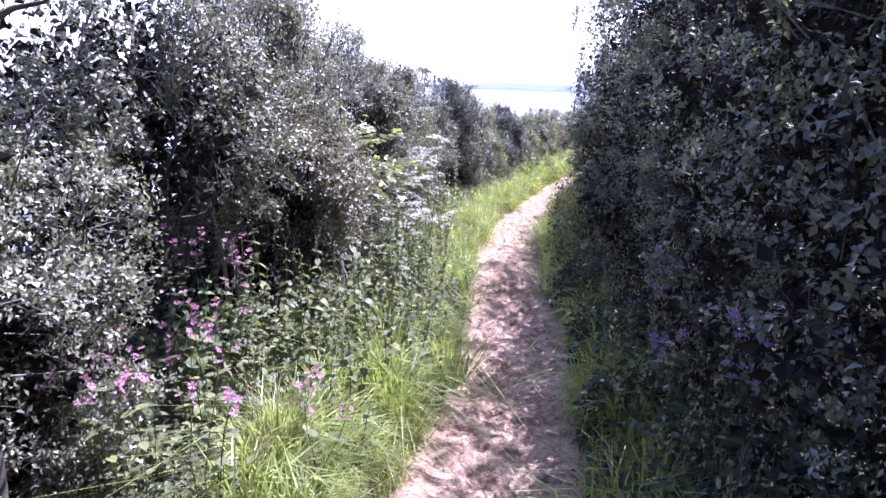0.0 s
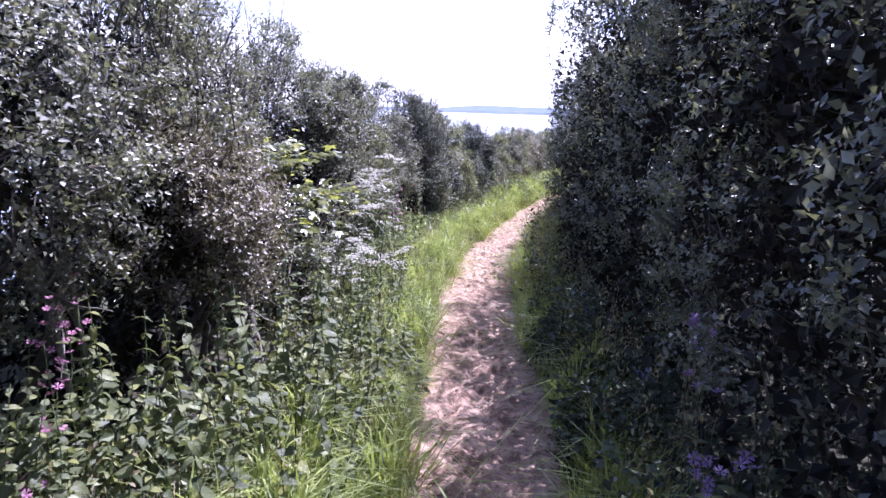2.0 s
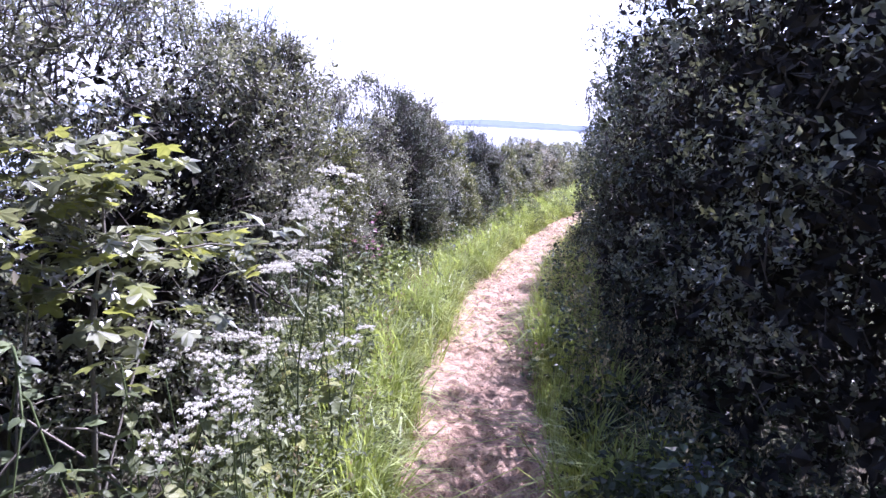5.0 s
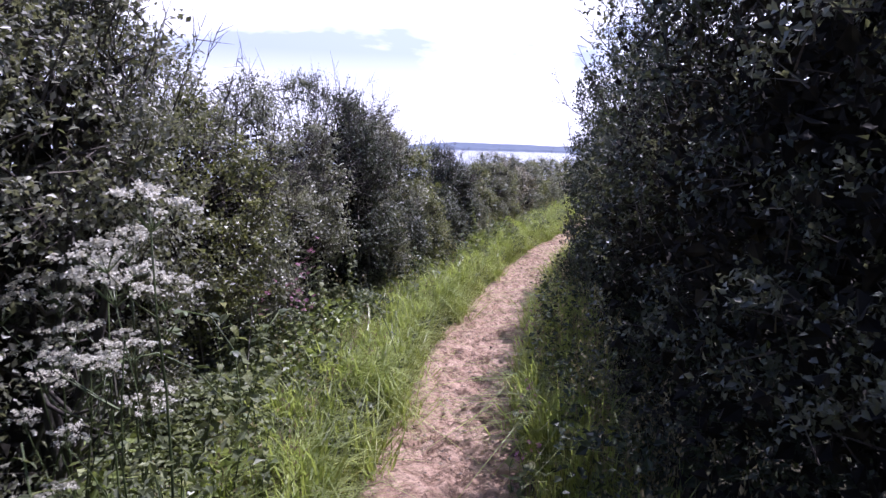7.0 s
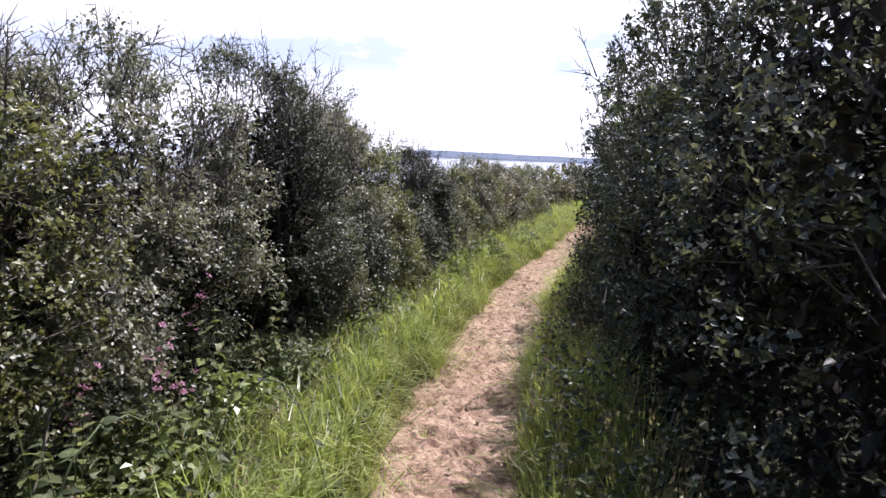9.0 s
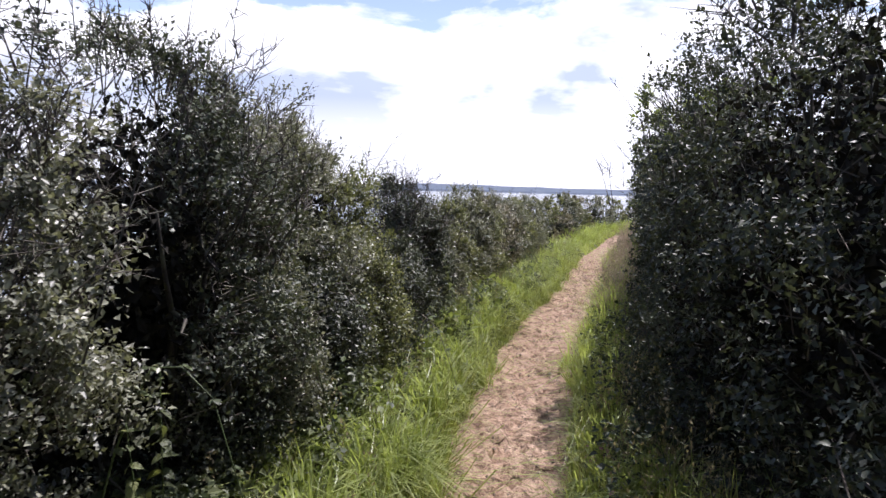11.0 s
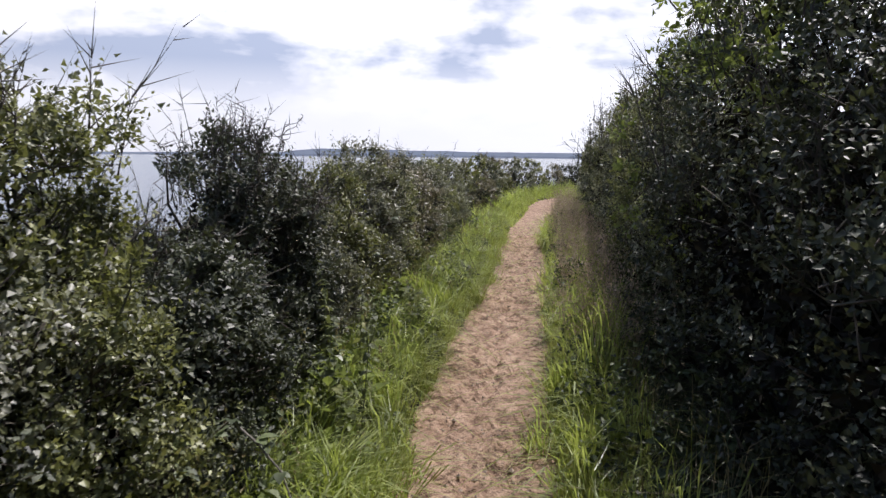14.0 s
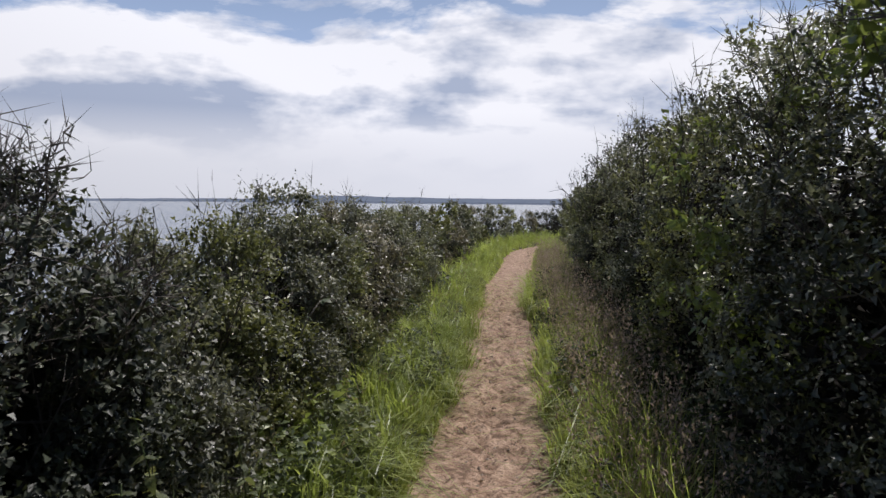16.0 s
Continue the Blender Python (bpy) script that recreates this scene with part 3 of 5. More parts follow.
def make_bush(name, label, s, v, rs, rv, h, seed, leaf_mat, clusters=150, fan=8, per=11, leaf=0.032, side=0.0,
              bare=0, gloom=1200, openness=0.0, group="hedge bushes", limb_count=6, boughs=34, fingers=0, dead=0, lift=0.0):
    """A thorny hedge bush standing at (s, v): limbs from the root, a lumpy crown of sprays of leafy shoots with dark gaps
    between them, bare twigs above it. side: -1 or 1 thickens the crown on the side that faces the path."""
    rng = np.random.RandomState(seed)
    x0, y0, z0 = stand(s, v)
    root = new(name)
    root.location = (x0, y0, z0 - 0.04)
    slope = float((path_x(s + 0.4) - path_x(s - 0.4)) / 0.8)
    root.rotation_euler = (0, 0, -math.atan(slope))
    tagged(root, label, "bush", group)
    top = h - 0.26
    centre = np.array([0, 0, (top + lift) * 0.5])                # lift: the crown starts that high over bare stems
    half = np.array([rv, rs, (top - lift) * 0.5])

    def surface(d):
        wob = lumps(np.random.RandomState(seed + 1), d, 8, 0.34)
        k = (np.abs(d) ** 2.5).sum(1) ** (-1 / 2.5)
        return d * (k * (1 + wob))[:, None] * half

    # the crown is built up of leafy boughs, rounded clumps with dark gaps between them
    n_try = 400
    d0 = unit(rng.normal(0, 1, (n_try, 3)))
    keep = np.ones(n_try)
    if side:
        keep = np.clip(0.25 + 0.95 * d0[:, 0] * side + (0.35 if side > 0 else 0.7) * np.clip(d0[:, 2], 0, 1), 0.08, 1.0)
    keep *= np.where(d0[:, 2] < -0.85, 0.6, 1.0)
    if openness:
        keep *= lumps(np.random.RandomState(seed + 2), d0, 6, 1.6) > -openness
    d0 = d0[rng.rand(n_try) < keep][:boughs]
    bough_at = centre + surface(d0) * np.clip(rng.normal(0.91, 0.09, len(d0)), 0.64, 1.05)[:, None]
    bough_r = rng.uniform(0.12, 0.25, len(d0)) * (0.62 + 0.38 * min(1.0, half.mean()))
    bough_out = unit(d0 / half * half.mean())
    n = clusters
    k = rng.choice(len(d0), n, p=bough_r**2 / (bough_r**2).sum())
    d = unit(rng.normal(0, 0.7, (n, 3)) + bough_out[k] * 0.65 + np.array([0, 0, 0.65]))
    c = bough_at[k] + d * (bough_r[k] * rng.uniform(0.82, 1.05, n))[:, None]
    out = unit(d * 0.7 + bough_out[k] * 0.5)
    axis = unit(out * 0.85 + np.array([0, 0, 0.35]) + rng.normal(0, 0.25, (n, 3)))
    # each spray fans out into shoots
    vigour = rng.uniform(0.65, 1.25, n)
    b = np.repeat(c, fan, 0) + rng.normal(0, 0.030, (n * fan, 3))
    ax, ot, vg = np.repeat(axis, fan, 0), np.repeat(out, fan, 0), np.repeat(vigour, fan)
    grow = unit(ax + rng.normal(0, 0.40, (n * fan, 3)))
    length = (rng.gamma(4.0, 0.018, n * fan) + 0.035) * vg
    tip = b + grow * length[:, None]
    if side:                                                     # growth is trimmed beside the path
        kept = tip[:, 0] * side < rv + (0.14 if side < 0 else 0.26)
        b, ax, ot, grow, length, tip = b[kept], ax[kept], ot[kept], grow[kept], length[kept], tip[kept]
    m = len(b)
    b[:, 2] = np.maximum(b[:, 2], 0.04)
    tip[:, 2] = np.maximum(tip[:, 2], 0.06)
    u = 0.12 + 0.9 * (np.arange(per) + rng.rand(m, per)) / per
    base = b[:, None] + (tip - b)[:, None] * u[..., None]
    base = base + rng.normal(0, 0.010, base.shape) + np.array([0, 0, -0.06]) * (u**2 * length[:, None])[..., None]
    along = grow[:, None] * 0.45 + rng.normal(0, 0.7, base.shape) + np.array([0, 0, 0.1])
    face = rng.normal(0, 0.30, base.shape) + ot[:, None] * 0.85 + np.array([0, 0, 0.5])
    size = leaf * rng.uniform(0.65, 1.4, base.shape[:2]) * (1.1 - 0.3 * u)
    pick = rng.rand(*size.shape) < 0.93
    plain = pick & (rng.rand(*size.shape) < (0.5 if side > 0 else 0.25))
    pick = pick & ~plain
    v1, f1 = joined([leaf_quads(base[pick], along[pick], face[pick], size[pick], 0.62), small_leaves(base[plain], along[plain], face[plain], size[plain])])
    tagged(part("crown", mesh_of("crown", v1, f1, leaf_mat, True), root), kind="stuff")
    # filler leaves with the inner shade in their colour: small ones under the crown, broad ones in the heart of the
    # bush, to keep the sun out
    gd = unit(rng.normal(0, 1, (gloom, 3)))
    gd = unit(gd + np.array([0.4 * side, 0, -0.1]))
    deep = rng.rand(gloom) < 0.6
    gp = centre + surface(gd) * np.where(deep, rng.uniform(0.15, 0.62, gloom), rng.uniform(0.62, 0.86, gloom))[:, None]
    foot = deep & (rng.rand(gloom) < 0.35)                         # some of the dark filler down to the ground
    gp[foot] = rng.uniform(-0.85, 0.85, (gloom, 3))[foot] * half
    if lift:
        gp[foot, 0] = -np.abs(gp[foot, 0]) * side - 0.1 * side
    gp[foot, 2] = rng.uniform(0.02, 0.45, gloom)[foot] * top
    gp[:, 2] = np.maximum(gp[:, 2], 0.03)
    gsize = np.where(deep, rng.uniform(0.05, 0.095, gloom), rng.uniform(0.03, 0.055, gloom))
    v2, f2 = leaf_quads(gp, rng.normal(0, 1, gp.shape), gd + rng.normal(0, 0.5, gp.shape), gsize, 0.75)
    tagged(part("inner_foliage", mesh_of("inner_foliage", v2, f2, GLOOM_LEAF), root), kind="stuff")
    # limbs, each with its side branches
    for _ in range(limb_count):
        a = np.array([rng.normal(0, 0.16), rng.normal(0, 0.22), 0.0])
        dd = unit(np.array([[rng.normal(0, 0.6) + 0.35 * side, rng.normal(0, 0.6), rng.uniform(0.3, 1.0)]]))
        e = (centre + surface(dd) * 0.78)[0]
        line = crooked(rng, a, e, 8, 0.05)
        pieces = [tube(line, np.linspace(rng.uniform(0.018, 0.032), 0.006, 8), 5)]
        for _ in range(8 if limb_count > 12 else 4):
            k = rng.randint(2, 7)
            e2 = line[k] + unit(rng.normal(0, 1, (1, 3)) + np.array([[0.5 * side, 0, 0.6]]))[0] * rng.uniform(0.2, 0.45)
            pieces.append(tube(crooked(rng, line[k], e2, 5, 0.03), np.linspace(0.011, 0.003, 5), 4))
        v3, f3 = joined(pieces)
        part("limb", mesh_of("limb", v3, f3, BARK, True), root)
    # fine twigs that carry the leaves, and bare ones that stick out above
    pieces = [thin_spikes((b - grow * 0.12)[::4], tip[::4], 0.0036)]
    pool = np.where((d[:, 2] > 0.3) & (c[:, 2] > 0.62 * top))[0]
    if bare and len(pool):
        k = rng.choice(pool, bare)
        a = c[k] + rng.normal(0, 0.06, (bare, 3))
        g = unit(out[k] * 0.5 + np.array([0, 0, 0.9]) + rng.normal(0, 0.28, (bare, 3)))
        e = a + g * (0.10 + rng.gamma(2.0, 0.06, bare))[:, None]
        pieces.append(thin_spikes(a - g * 0.1, e, 0.0045))
        for _ in range(8):
            w = rng.uniform(0.2, 0.95, bare)[:, None]
            q = a * (1 - w) + e * w
            g2 = unit(g + rng.normal(0, 0.8, (bare, 3)))
            pieces.append(thin_spikes(q, q + g2 * rng.uniform(0.04, 0.2, bare)[:, None], 0.0026))
    # stiff dead stems set with short spurs, and leafy leaders, on the crest
    leaders(rng, root, c[pool], dead, fingers, leaf, leaf_mat)
    v4, f4 = joined(pieces)
    tagged(part("brushwood", mesh_of("brushwood", v4, f4, TWIG), root), kind="stuff")
    return root


B_LABEL = "dense blackthorn bush with small grey-green leaves and dark twigs"
H_LABEL = "leafy hawthorn bush with bright green shoots over dark gaps"
R_LABEL = "wind-clipped thorn bush with dull russet-green leaves"
D_LABEL = "half-dead blackthorn bush with bare grey twigs above sparse leaves"
T_LABEL = "tall hedge bush with leaves coloured dark for shade and a twiggy top"

# left hedge: station, offset, half width along, half depth, height, leaf, label, bare twigs, openness
LEFT = [
    (-1.6, -2.3, 1.0, 1.0, 2.60, BLACKTHORN, B_LABEL, 20, 0),
    (0.2, -2.4, 1.0, 0.95, 2.70, HAWTHORN, H_LABEL, 20, 0),
    (1.9, -2.25, 0.95, 0.85, 2.70, BLACKTHORN, B_LABEL, 30, 0.9),
    (3.3, -2.1, 0.9, 0.8, 2.50, BLACKTHORN, B_LABEL, 40, 0.5),
    (4.6, -2.1, 0.85, 0.75, 2.45, BLACKTHORN, B_LABEL, 40, 0.3),
    (0.9, -1.8, 0.6, 0.4, 1.35, HAWTHORN, H_LABEL, 4, 0),
    (2.05, -1.85, 0.6, 0.4, 1.50, BLACKTHORN, B_LABEL, 4, 0),
    (4.6, -1.62, 0.55, 0.40, 1.62, RUSSET, R_LABEL, 6, 0),
    (7.05, -1.95, 0.75, 0.70, 2.40, BLACKTHORN, B_LABEL, 40, 0.5),
    (8.1, -1.9, 0.75, 0.66, 2.36, BLACKTHORN, B_LABEL, 30, 0),
    (9.1, -1.9, 0.7, 0.62, 2.12, HAWTHORN, H_LABEL, 30, 0),
    (9.9, -1.85, 0.65, 0.6, 2.00, BLACKTHORN, D_LABEL, 90, 0),
    (10.7, -1.8, 0.6, 0.58, 2.10, BLACKTHORN, D_LABEL, 90, 0),
    (11.6, -1.55, 0.62, 0.52, 2.32, DARK_SHADED_THORN, D_LABEL, 90, 0.25),
    (12.5, -1.7, 0.6, 0.55, 2.30, BLACKTHORN, B_LABEL, 20, 0),
    (13.3, -1.7, 0.55, 0.52, 2.24, BLACKTHORN, B_LABEL, 30, 0),
    (13.85, -1.62, 0.38, 0.40, 1.96, HAWTHORN, H_LABEL, 20, 0),
    (14.2, -1.32, 0.5, 0.38, 1.25, DARK_SHADED_THORN, B_LABEL, 6, 0),
    (14.9, -1.50, 0.45, 0.45, 1.30, DARK_SHADED_THORN, D_LABEL, 60, 0),
    (12.1, -1.4, 0.45, 0.36, 1.30, BLACKTHORN, B_LABEL, 6, 0),
    # the darker leaf puts in the shadow this bush stands in
    (12.9, -1.38, 0.5, 0.40, 1.30, DARK_SHADED_THORN, B_LABEL, 6, 0),
    (13.55, -1.36, 0.45, 0.38, 1.35, HAWTHORN, H_LABEL, 6, 0),
    (15.6, -1.48, 0.42, 0.42, 1.74, DARK_SHADED_THORN, D_LABEL, 90, 0.5),
    (16.2, -1.42, 0.45, 0.42, 1.56, BLACKTHORN, B_LABEL, 8, 0),
    (16.9, -1.55, 0.55, 0.50, 1.52, HAWTHORN, H_LABEL, 12, 0),
    (17.7, -1.52, 0.6, 0.50, 1.52, BLACKTHORN, B_LABEL, 12, 0),
    (18.6, -1.55, 0.62, 0.52, 1.50, HAWTHORN, H_LABEL, 10, 0),
    (19.6, -1.58, 0.68, 0.54, 1.50, RUSSET, R_LABEL, 10, 0),
    (20.7, -1.58, 0.7, 0.55, 1.47, BLACKTHORN, B_LABEL, 10, 0),
    (21.8, -1.6, 0.72, 0.56, 1.44, HAWTHORN, H_LABEL, 10, 0),
    (23.0, -1.65, 0.75, 0.58, 1.42, BLACKTHORN, B_LABEL, 10, 0),
    (14.6, -1.78, 0.40, 0.36, 1.30, DARK_SHADED_THORN, D_LABEL, 80, 0.6),
    (15.1, -1.98, 0.55, 0.42, 1.30, BLACKTHORN, D_LABEL, 30, 0),
]


LIFT = {3.3: 0.75, 4.6: 0.72, 8.1: 0.3, 9.1: 0.4, 9.9: 0.35, 10.7: 0.25, 11.6: 0.12}      # crowns that hang over a dark hollow
CREST = {10.7: 3, 11.6: 4, 13.3: 12, 13.85: 3, 14.6: 0, 14.9: 0, 15.6: 3, 12.5: 8}      # leafy leaders on the crest of some bushes


def build_left_hedge():
    for i, (s, v, rs, rv, h, leaf_mat, label, bare, gap) in enumerate(LEFT):
        near = 0.5 < s < 19
        make_bush("thorn_bush", label, s, v, rs, rv, h, 100 + 7 * i, leaf_mat, (400 if h > 2 else 340 if s > 12 else 300) if near else 60 if s < 0.5 else 200, 6, 9,
                  (0.029 if s > 13.6 else 0.025) if near else 0.034, 1.0, min(bare, 80), 3600 if h > 2 else 2000, gap, "left hedge bushes", 6,
                  50 if h > 2 else 26 if s > 12 else 34, CREST.get(s, 0 if s > 16.4 else 4), 14 if bare >= 90 else 2 if h > 2 else 0, LIFT.get(s, 0.0))
    # an old thorn with few leaves, its crooked boughs open to the sky
    make_bush("thorn_bush", "old open blackthorn with crooked dark boughs and thin foliage", 5.9, -2.4, 0.8, 0.75, 2.75, 911, BLACKTHORN, 340, 6, 8, 0.025, 1.0, 150, 1500, 0.4,
              "left hedge bushes", 34, 44, 2, 18, 0.8)
    # a leafy branch that hangs out of the hedge towards the path
    make_bush("thorn_bush", "leafy hawthorn stem leaning out of the hedge over the verge", 7.75, -1.42, 0.36, 0.34, 2.18, 915, BLACKTHORN, 110, 6, 9, 0.026, 1.0, 20, 300, 0.0,
              "left hedge bushes", 5, 16, 1, 0, 1.35)
    # a second row behind closes the gaps
    for i, s in enumerate(np.arange(-2.0, 24, 2.2)):
        h = float(np.interp(s, [0, 3, 5, 7, 9, 10.5, 12, 14, 24], [2.4, 2.2, 1.7, 1.7, 1.8, 1.75, 1.4, 0.95, 1.0]))
        make_bush("thorn_bush", B_LABEL, s, -3.3, 1.3, 0.8, h, 500 + i, BLACKTHORN, 80, 6, 8, 0.06, 1.0, 12, 1100, 0.0, "left hedge bushes", 3)
    for i, s in enumerate(np.arange(24.2, 46, 1.5)):
        h = float(np.interp(s, [24, 33, 38, 41, 46], [1.44, 1.42, 1.4, 1.25, 1.25]))
        make_bush("thorn_bush", B_LABEL, s, -1.8, 0.95, 0.68, h + 0.06 * math.sin(i * 2.3), 560 + i, (BLACKTHORN, HAWTHORN, RUSSET, DARK_SHADED_THORN)[i % 4], 75, 6, 8, 0.06,
                  1.0, 10, 500, 0.0, "left hedge bushes", 3)
    # the dark bush where the path bends out of sight
    make_bush("thorn_bush", "small dark round bush where the path bends away", 40.5, -0.9, 0.8, 0.75, 1.75, 921, DARK_SHADED_THORN, 90, 6, 8, 0.055, 1.0, 10, 900, 0.0, "left hedge bushes", 3)


def build_right_hedge():
    height = spline([-3, 4, 5.5, 7, 8.5, 9.5, 10.5, 12, 13.2, 14, 15, 15.8, 16.5, 17.5, 20, 21.3, 23, 28, 34, 58], [4.3, 4.3, 4.2, 4.0, 3.6, 3.25, 2.98, 2.85, 2.7, 2.66, 2.7, 2.66, 2.5, 2.32, 2.28, 2.22, 2.05, 1.75, 1.6, 1.6])
    setback = spline([-3, 2, 8, 9, 10, 11.4, 12.4, 14, 15.5, 18, 20, 25, 58], [0.72, 0.72, 0.69, 0.73, 0.84, 0.84, 0.80, 0.83, 0.95, 1.0, 1.0, 1.0, 1.05])
    for i, s in enumerate(np.arange(-2.2, 24, 1.0)):
        rv = 0.85
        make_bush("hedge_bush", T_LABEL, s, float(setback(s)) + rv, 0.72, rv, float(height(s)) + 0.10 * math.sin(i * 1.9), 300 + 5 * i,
                  BLACKTHORN if s < 6.5 else (DARK_SHADED_THORN, BLACKTHORN)[i % 2] if s < 9.5 else DARK_SHADED_THORN if s < 15 else (DARK_SHADED_THORN, BLACKTHORN, HAWTHORN)[i % 3],
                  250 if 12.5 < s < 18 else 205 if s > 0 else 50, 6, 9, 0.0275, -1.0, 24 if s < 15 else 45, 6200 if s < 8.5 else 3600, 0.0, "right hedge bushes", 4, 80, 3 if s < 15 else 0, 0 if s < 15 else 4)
    make_bush("hedge_bush", T_LABEL, 14.5, 2.0, 0.65, 0.75, 2.5, 770, DARK_SHADED_THORN, 150, 6, 9, 0.031, -1.0, 12, 2600, 0.0, "right hedge bushes", 3, 50)
    for i, (s, v, h, up) in enumerate(((15.1, 1.62, 2.66, 1.6), (16.8, 1.66, 2.15, 0.7))):
        make_bush("field_maple", "field maple shoots with bright fresh leaves growing through the dark hedge", s, v, 0.55, 0.72, h, 931 + i, FRESH, 64, 6, 8, 0.042, -1.0, 4, 60,
                  0.0, "field maples in the hedge", 3, 22, 0, 0, up)
    for i, s in enumerate((0.3, 1.3, 2.3)):
        make_bush("hedge_bush", T_LABEL, s, 1.75, 0.6, 0.8, 3.5, 760 + i, BLACKTHORN, 170, 6, 9, 0.031, -1.0, 12, 2400, 0.0, "right hedge bushes", 3, 50)
    for i, s in enumerate(np.arange(24, 46, 1.8)):
        make_bush("hedge_bush", T_LABEL, s, 2.1, 1.1, 0.9, float(height(s)), 640 + i, (BLACKTHORN, HAWTHORN)[i % 2], 70, 6, 8, 0.062, -1.0, 12, 500,
                  0.0, "right hedge bushes", 3)
    # back row added to keep the sun and the lit field from coming through
    for i, s in enumerate(np.arange(-2.5, 24, 1.9)):
        make_bush("hedge_bush", T_LABEL, s, 3.1, 1.3, 0.9, float(height(s)) * 0.97, 700 + i, DARK_SHADED_THORN, 40, 6, 8, 0.07, -1.0, 12, 4000 if s < 9 else 2600, 0.0, "right hedge bushes", 3)


build_left_hedge()
build_right_hedge()


# ---------------------------------------------------------------- grass
def grass_sheet(name, label, count, place, length, seed, mat, width=0.0062, lean=0.8, toward=(0, 0)):
    """Bent blades, three triangles each. place(rng, n) gives stations and offsets, length(s, v, rng) the blade lengths."""
    rng = np.random.RandomState(seed)
    s, v = place(rng, count)
    x, y = spot(s, v)
    p = np.stack([x, y, ground_z(s, v) - 0.01], 1)
    L = length(s, v, rng)
    a = rng.uniform(0, 2 * np.pi, count)
    bend = np.stack([np.cos(a) * lean + toward[0], np.sin(a) * lean + toward[1], np.zeros(count)], 1) * rng.gamma(2.0, 0.4, count)[:, None]
    sd = np.stack([-np.sin(a + 0.6), np.cos(a + 0.6), np.zeros(count)], 1) * (width * rng.uniform(0.6, 1.4, count))[:, None]
    m = p + (np.array([0, 0, 0.62]) + bend * 0.25) * L[:, None]
    t = p + (np.array([0, 0, 0.95]) + bend * 0.85) * L[:, None]
    t[:, 2] -= 0.28 * L * np.linalg.norm(bend, axis=1)
    V = np.stack([p - sd * 0.5, p + sd * 0.5, m + sd * 0.45, m - sd * 0.45, t], 1).reshape(-1, 3)
    k = np.arange(count)[:, None] * 5
    me = mesh_of(name, V, [k + [0, 1, 2, 3], k + [3, 2, 4]], mat)
    tagged(new(name, me), label, "grass", kind="stuff")


def tufted(lo, hi, s0, s1, seed, clump=0.75):
    """Stations and offsets between lo(s) and hi(s), thicker in tufts."""
    def place(rng, n):
        s, v = np.zeros(0), np.zeros(0)
        while len(s) < n:
            a = rng.uniform(s0, s1, n)
            q = rng.rand(n)
            b = lo(a) + (hi(a) - lo(a)) * q
            ok = rng.rand(n) < np.clip(0.5 + clump * rough_noise(a, b, seed, 8.0), 0.05, 1)
            s, v = np.concatenate([s, a[ok]]), np.concatenate([v, b[ok]])
        return s[:n], v[:n]
    return place


def edge_noise(s, seed):
    return 0.065 * rough_noise(s, 0 * s, seed, 2.5) + 0.07 * rough_noise(s, 0 * s, seed + 1, 9)


left_out = spline([-3, 0, 3, 6, 9, 12, 16, 20, 26, 55], [-1.5, -1.2, -0.85, -0.8, -1.0, -1.1, -0.95, -0.95, -1.1, -1.4])
right_out = spline([-3, 4, 8.5, 10, 11.4, 12.6, 15, 18, 24, 55], [0.76, 0.74, 0.78, 0.95, 0.95, 0.72, 0.8, 0.95, 1.15, 1.3])


def left_length(s, v, rng):
    back = np.clip((-v - 0.34) / 0.45, 0, 1)
    tall = np.interp(s, [0, 3, 6, 8, 10, 13, 18, 30], [0.28, 0.20, 0.17, 0.17, 0.21, 0.22, 0.26, 0.34])
    return (0.10 + tall * back * (0.72 + 0.32 * rough_noise(s, v, 77, 5.0) + 0.42 * rough_noise(s, v, 79, 15.0))) * rng.uniform(0.5, 1.4, len(s))


def right_length(s, v, rng):
    back = np.clip((v - 0.33) / 0.4, 0, 1)
    tall = np.interp(s, [0, 4, 8, 10, 12, 16, 20, 30], [0.24, 0.24, 0.26, 0.46, 0.36, 0.44, 0.42, 0.36])
    return (0.10 + tall * back * (0.8 + 0.35 * rough_noise(s, v, 78, 5.0))) * rng.uniform(0.5, 1.4, len(s))


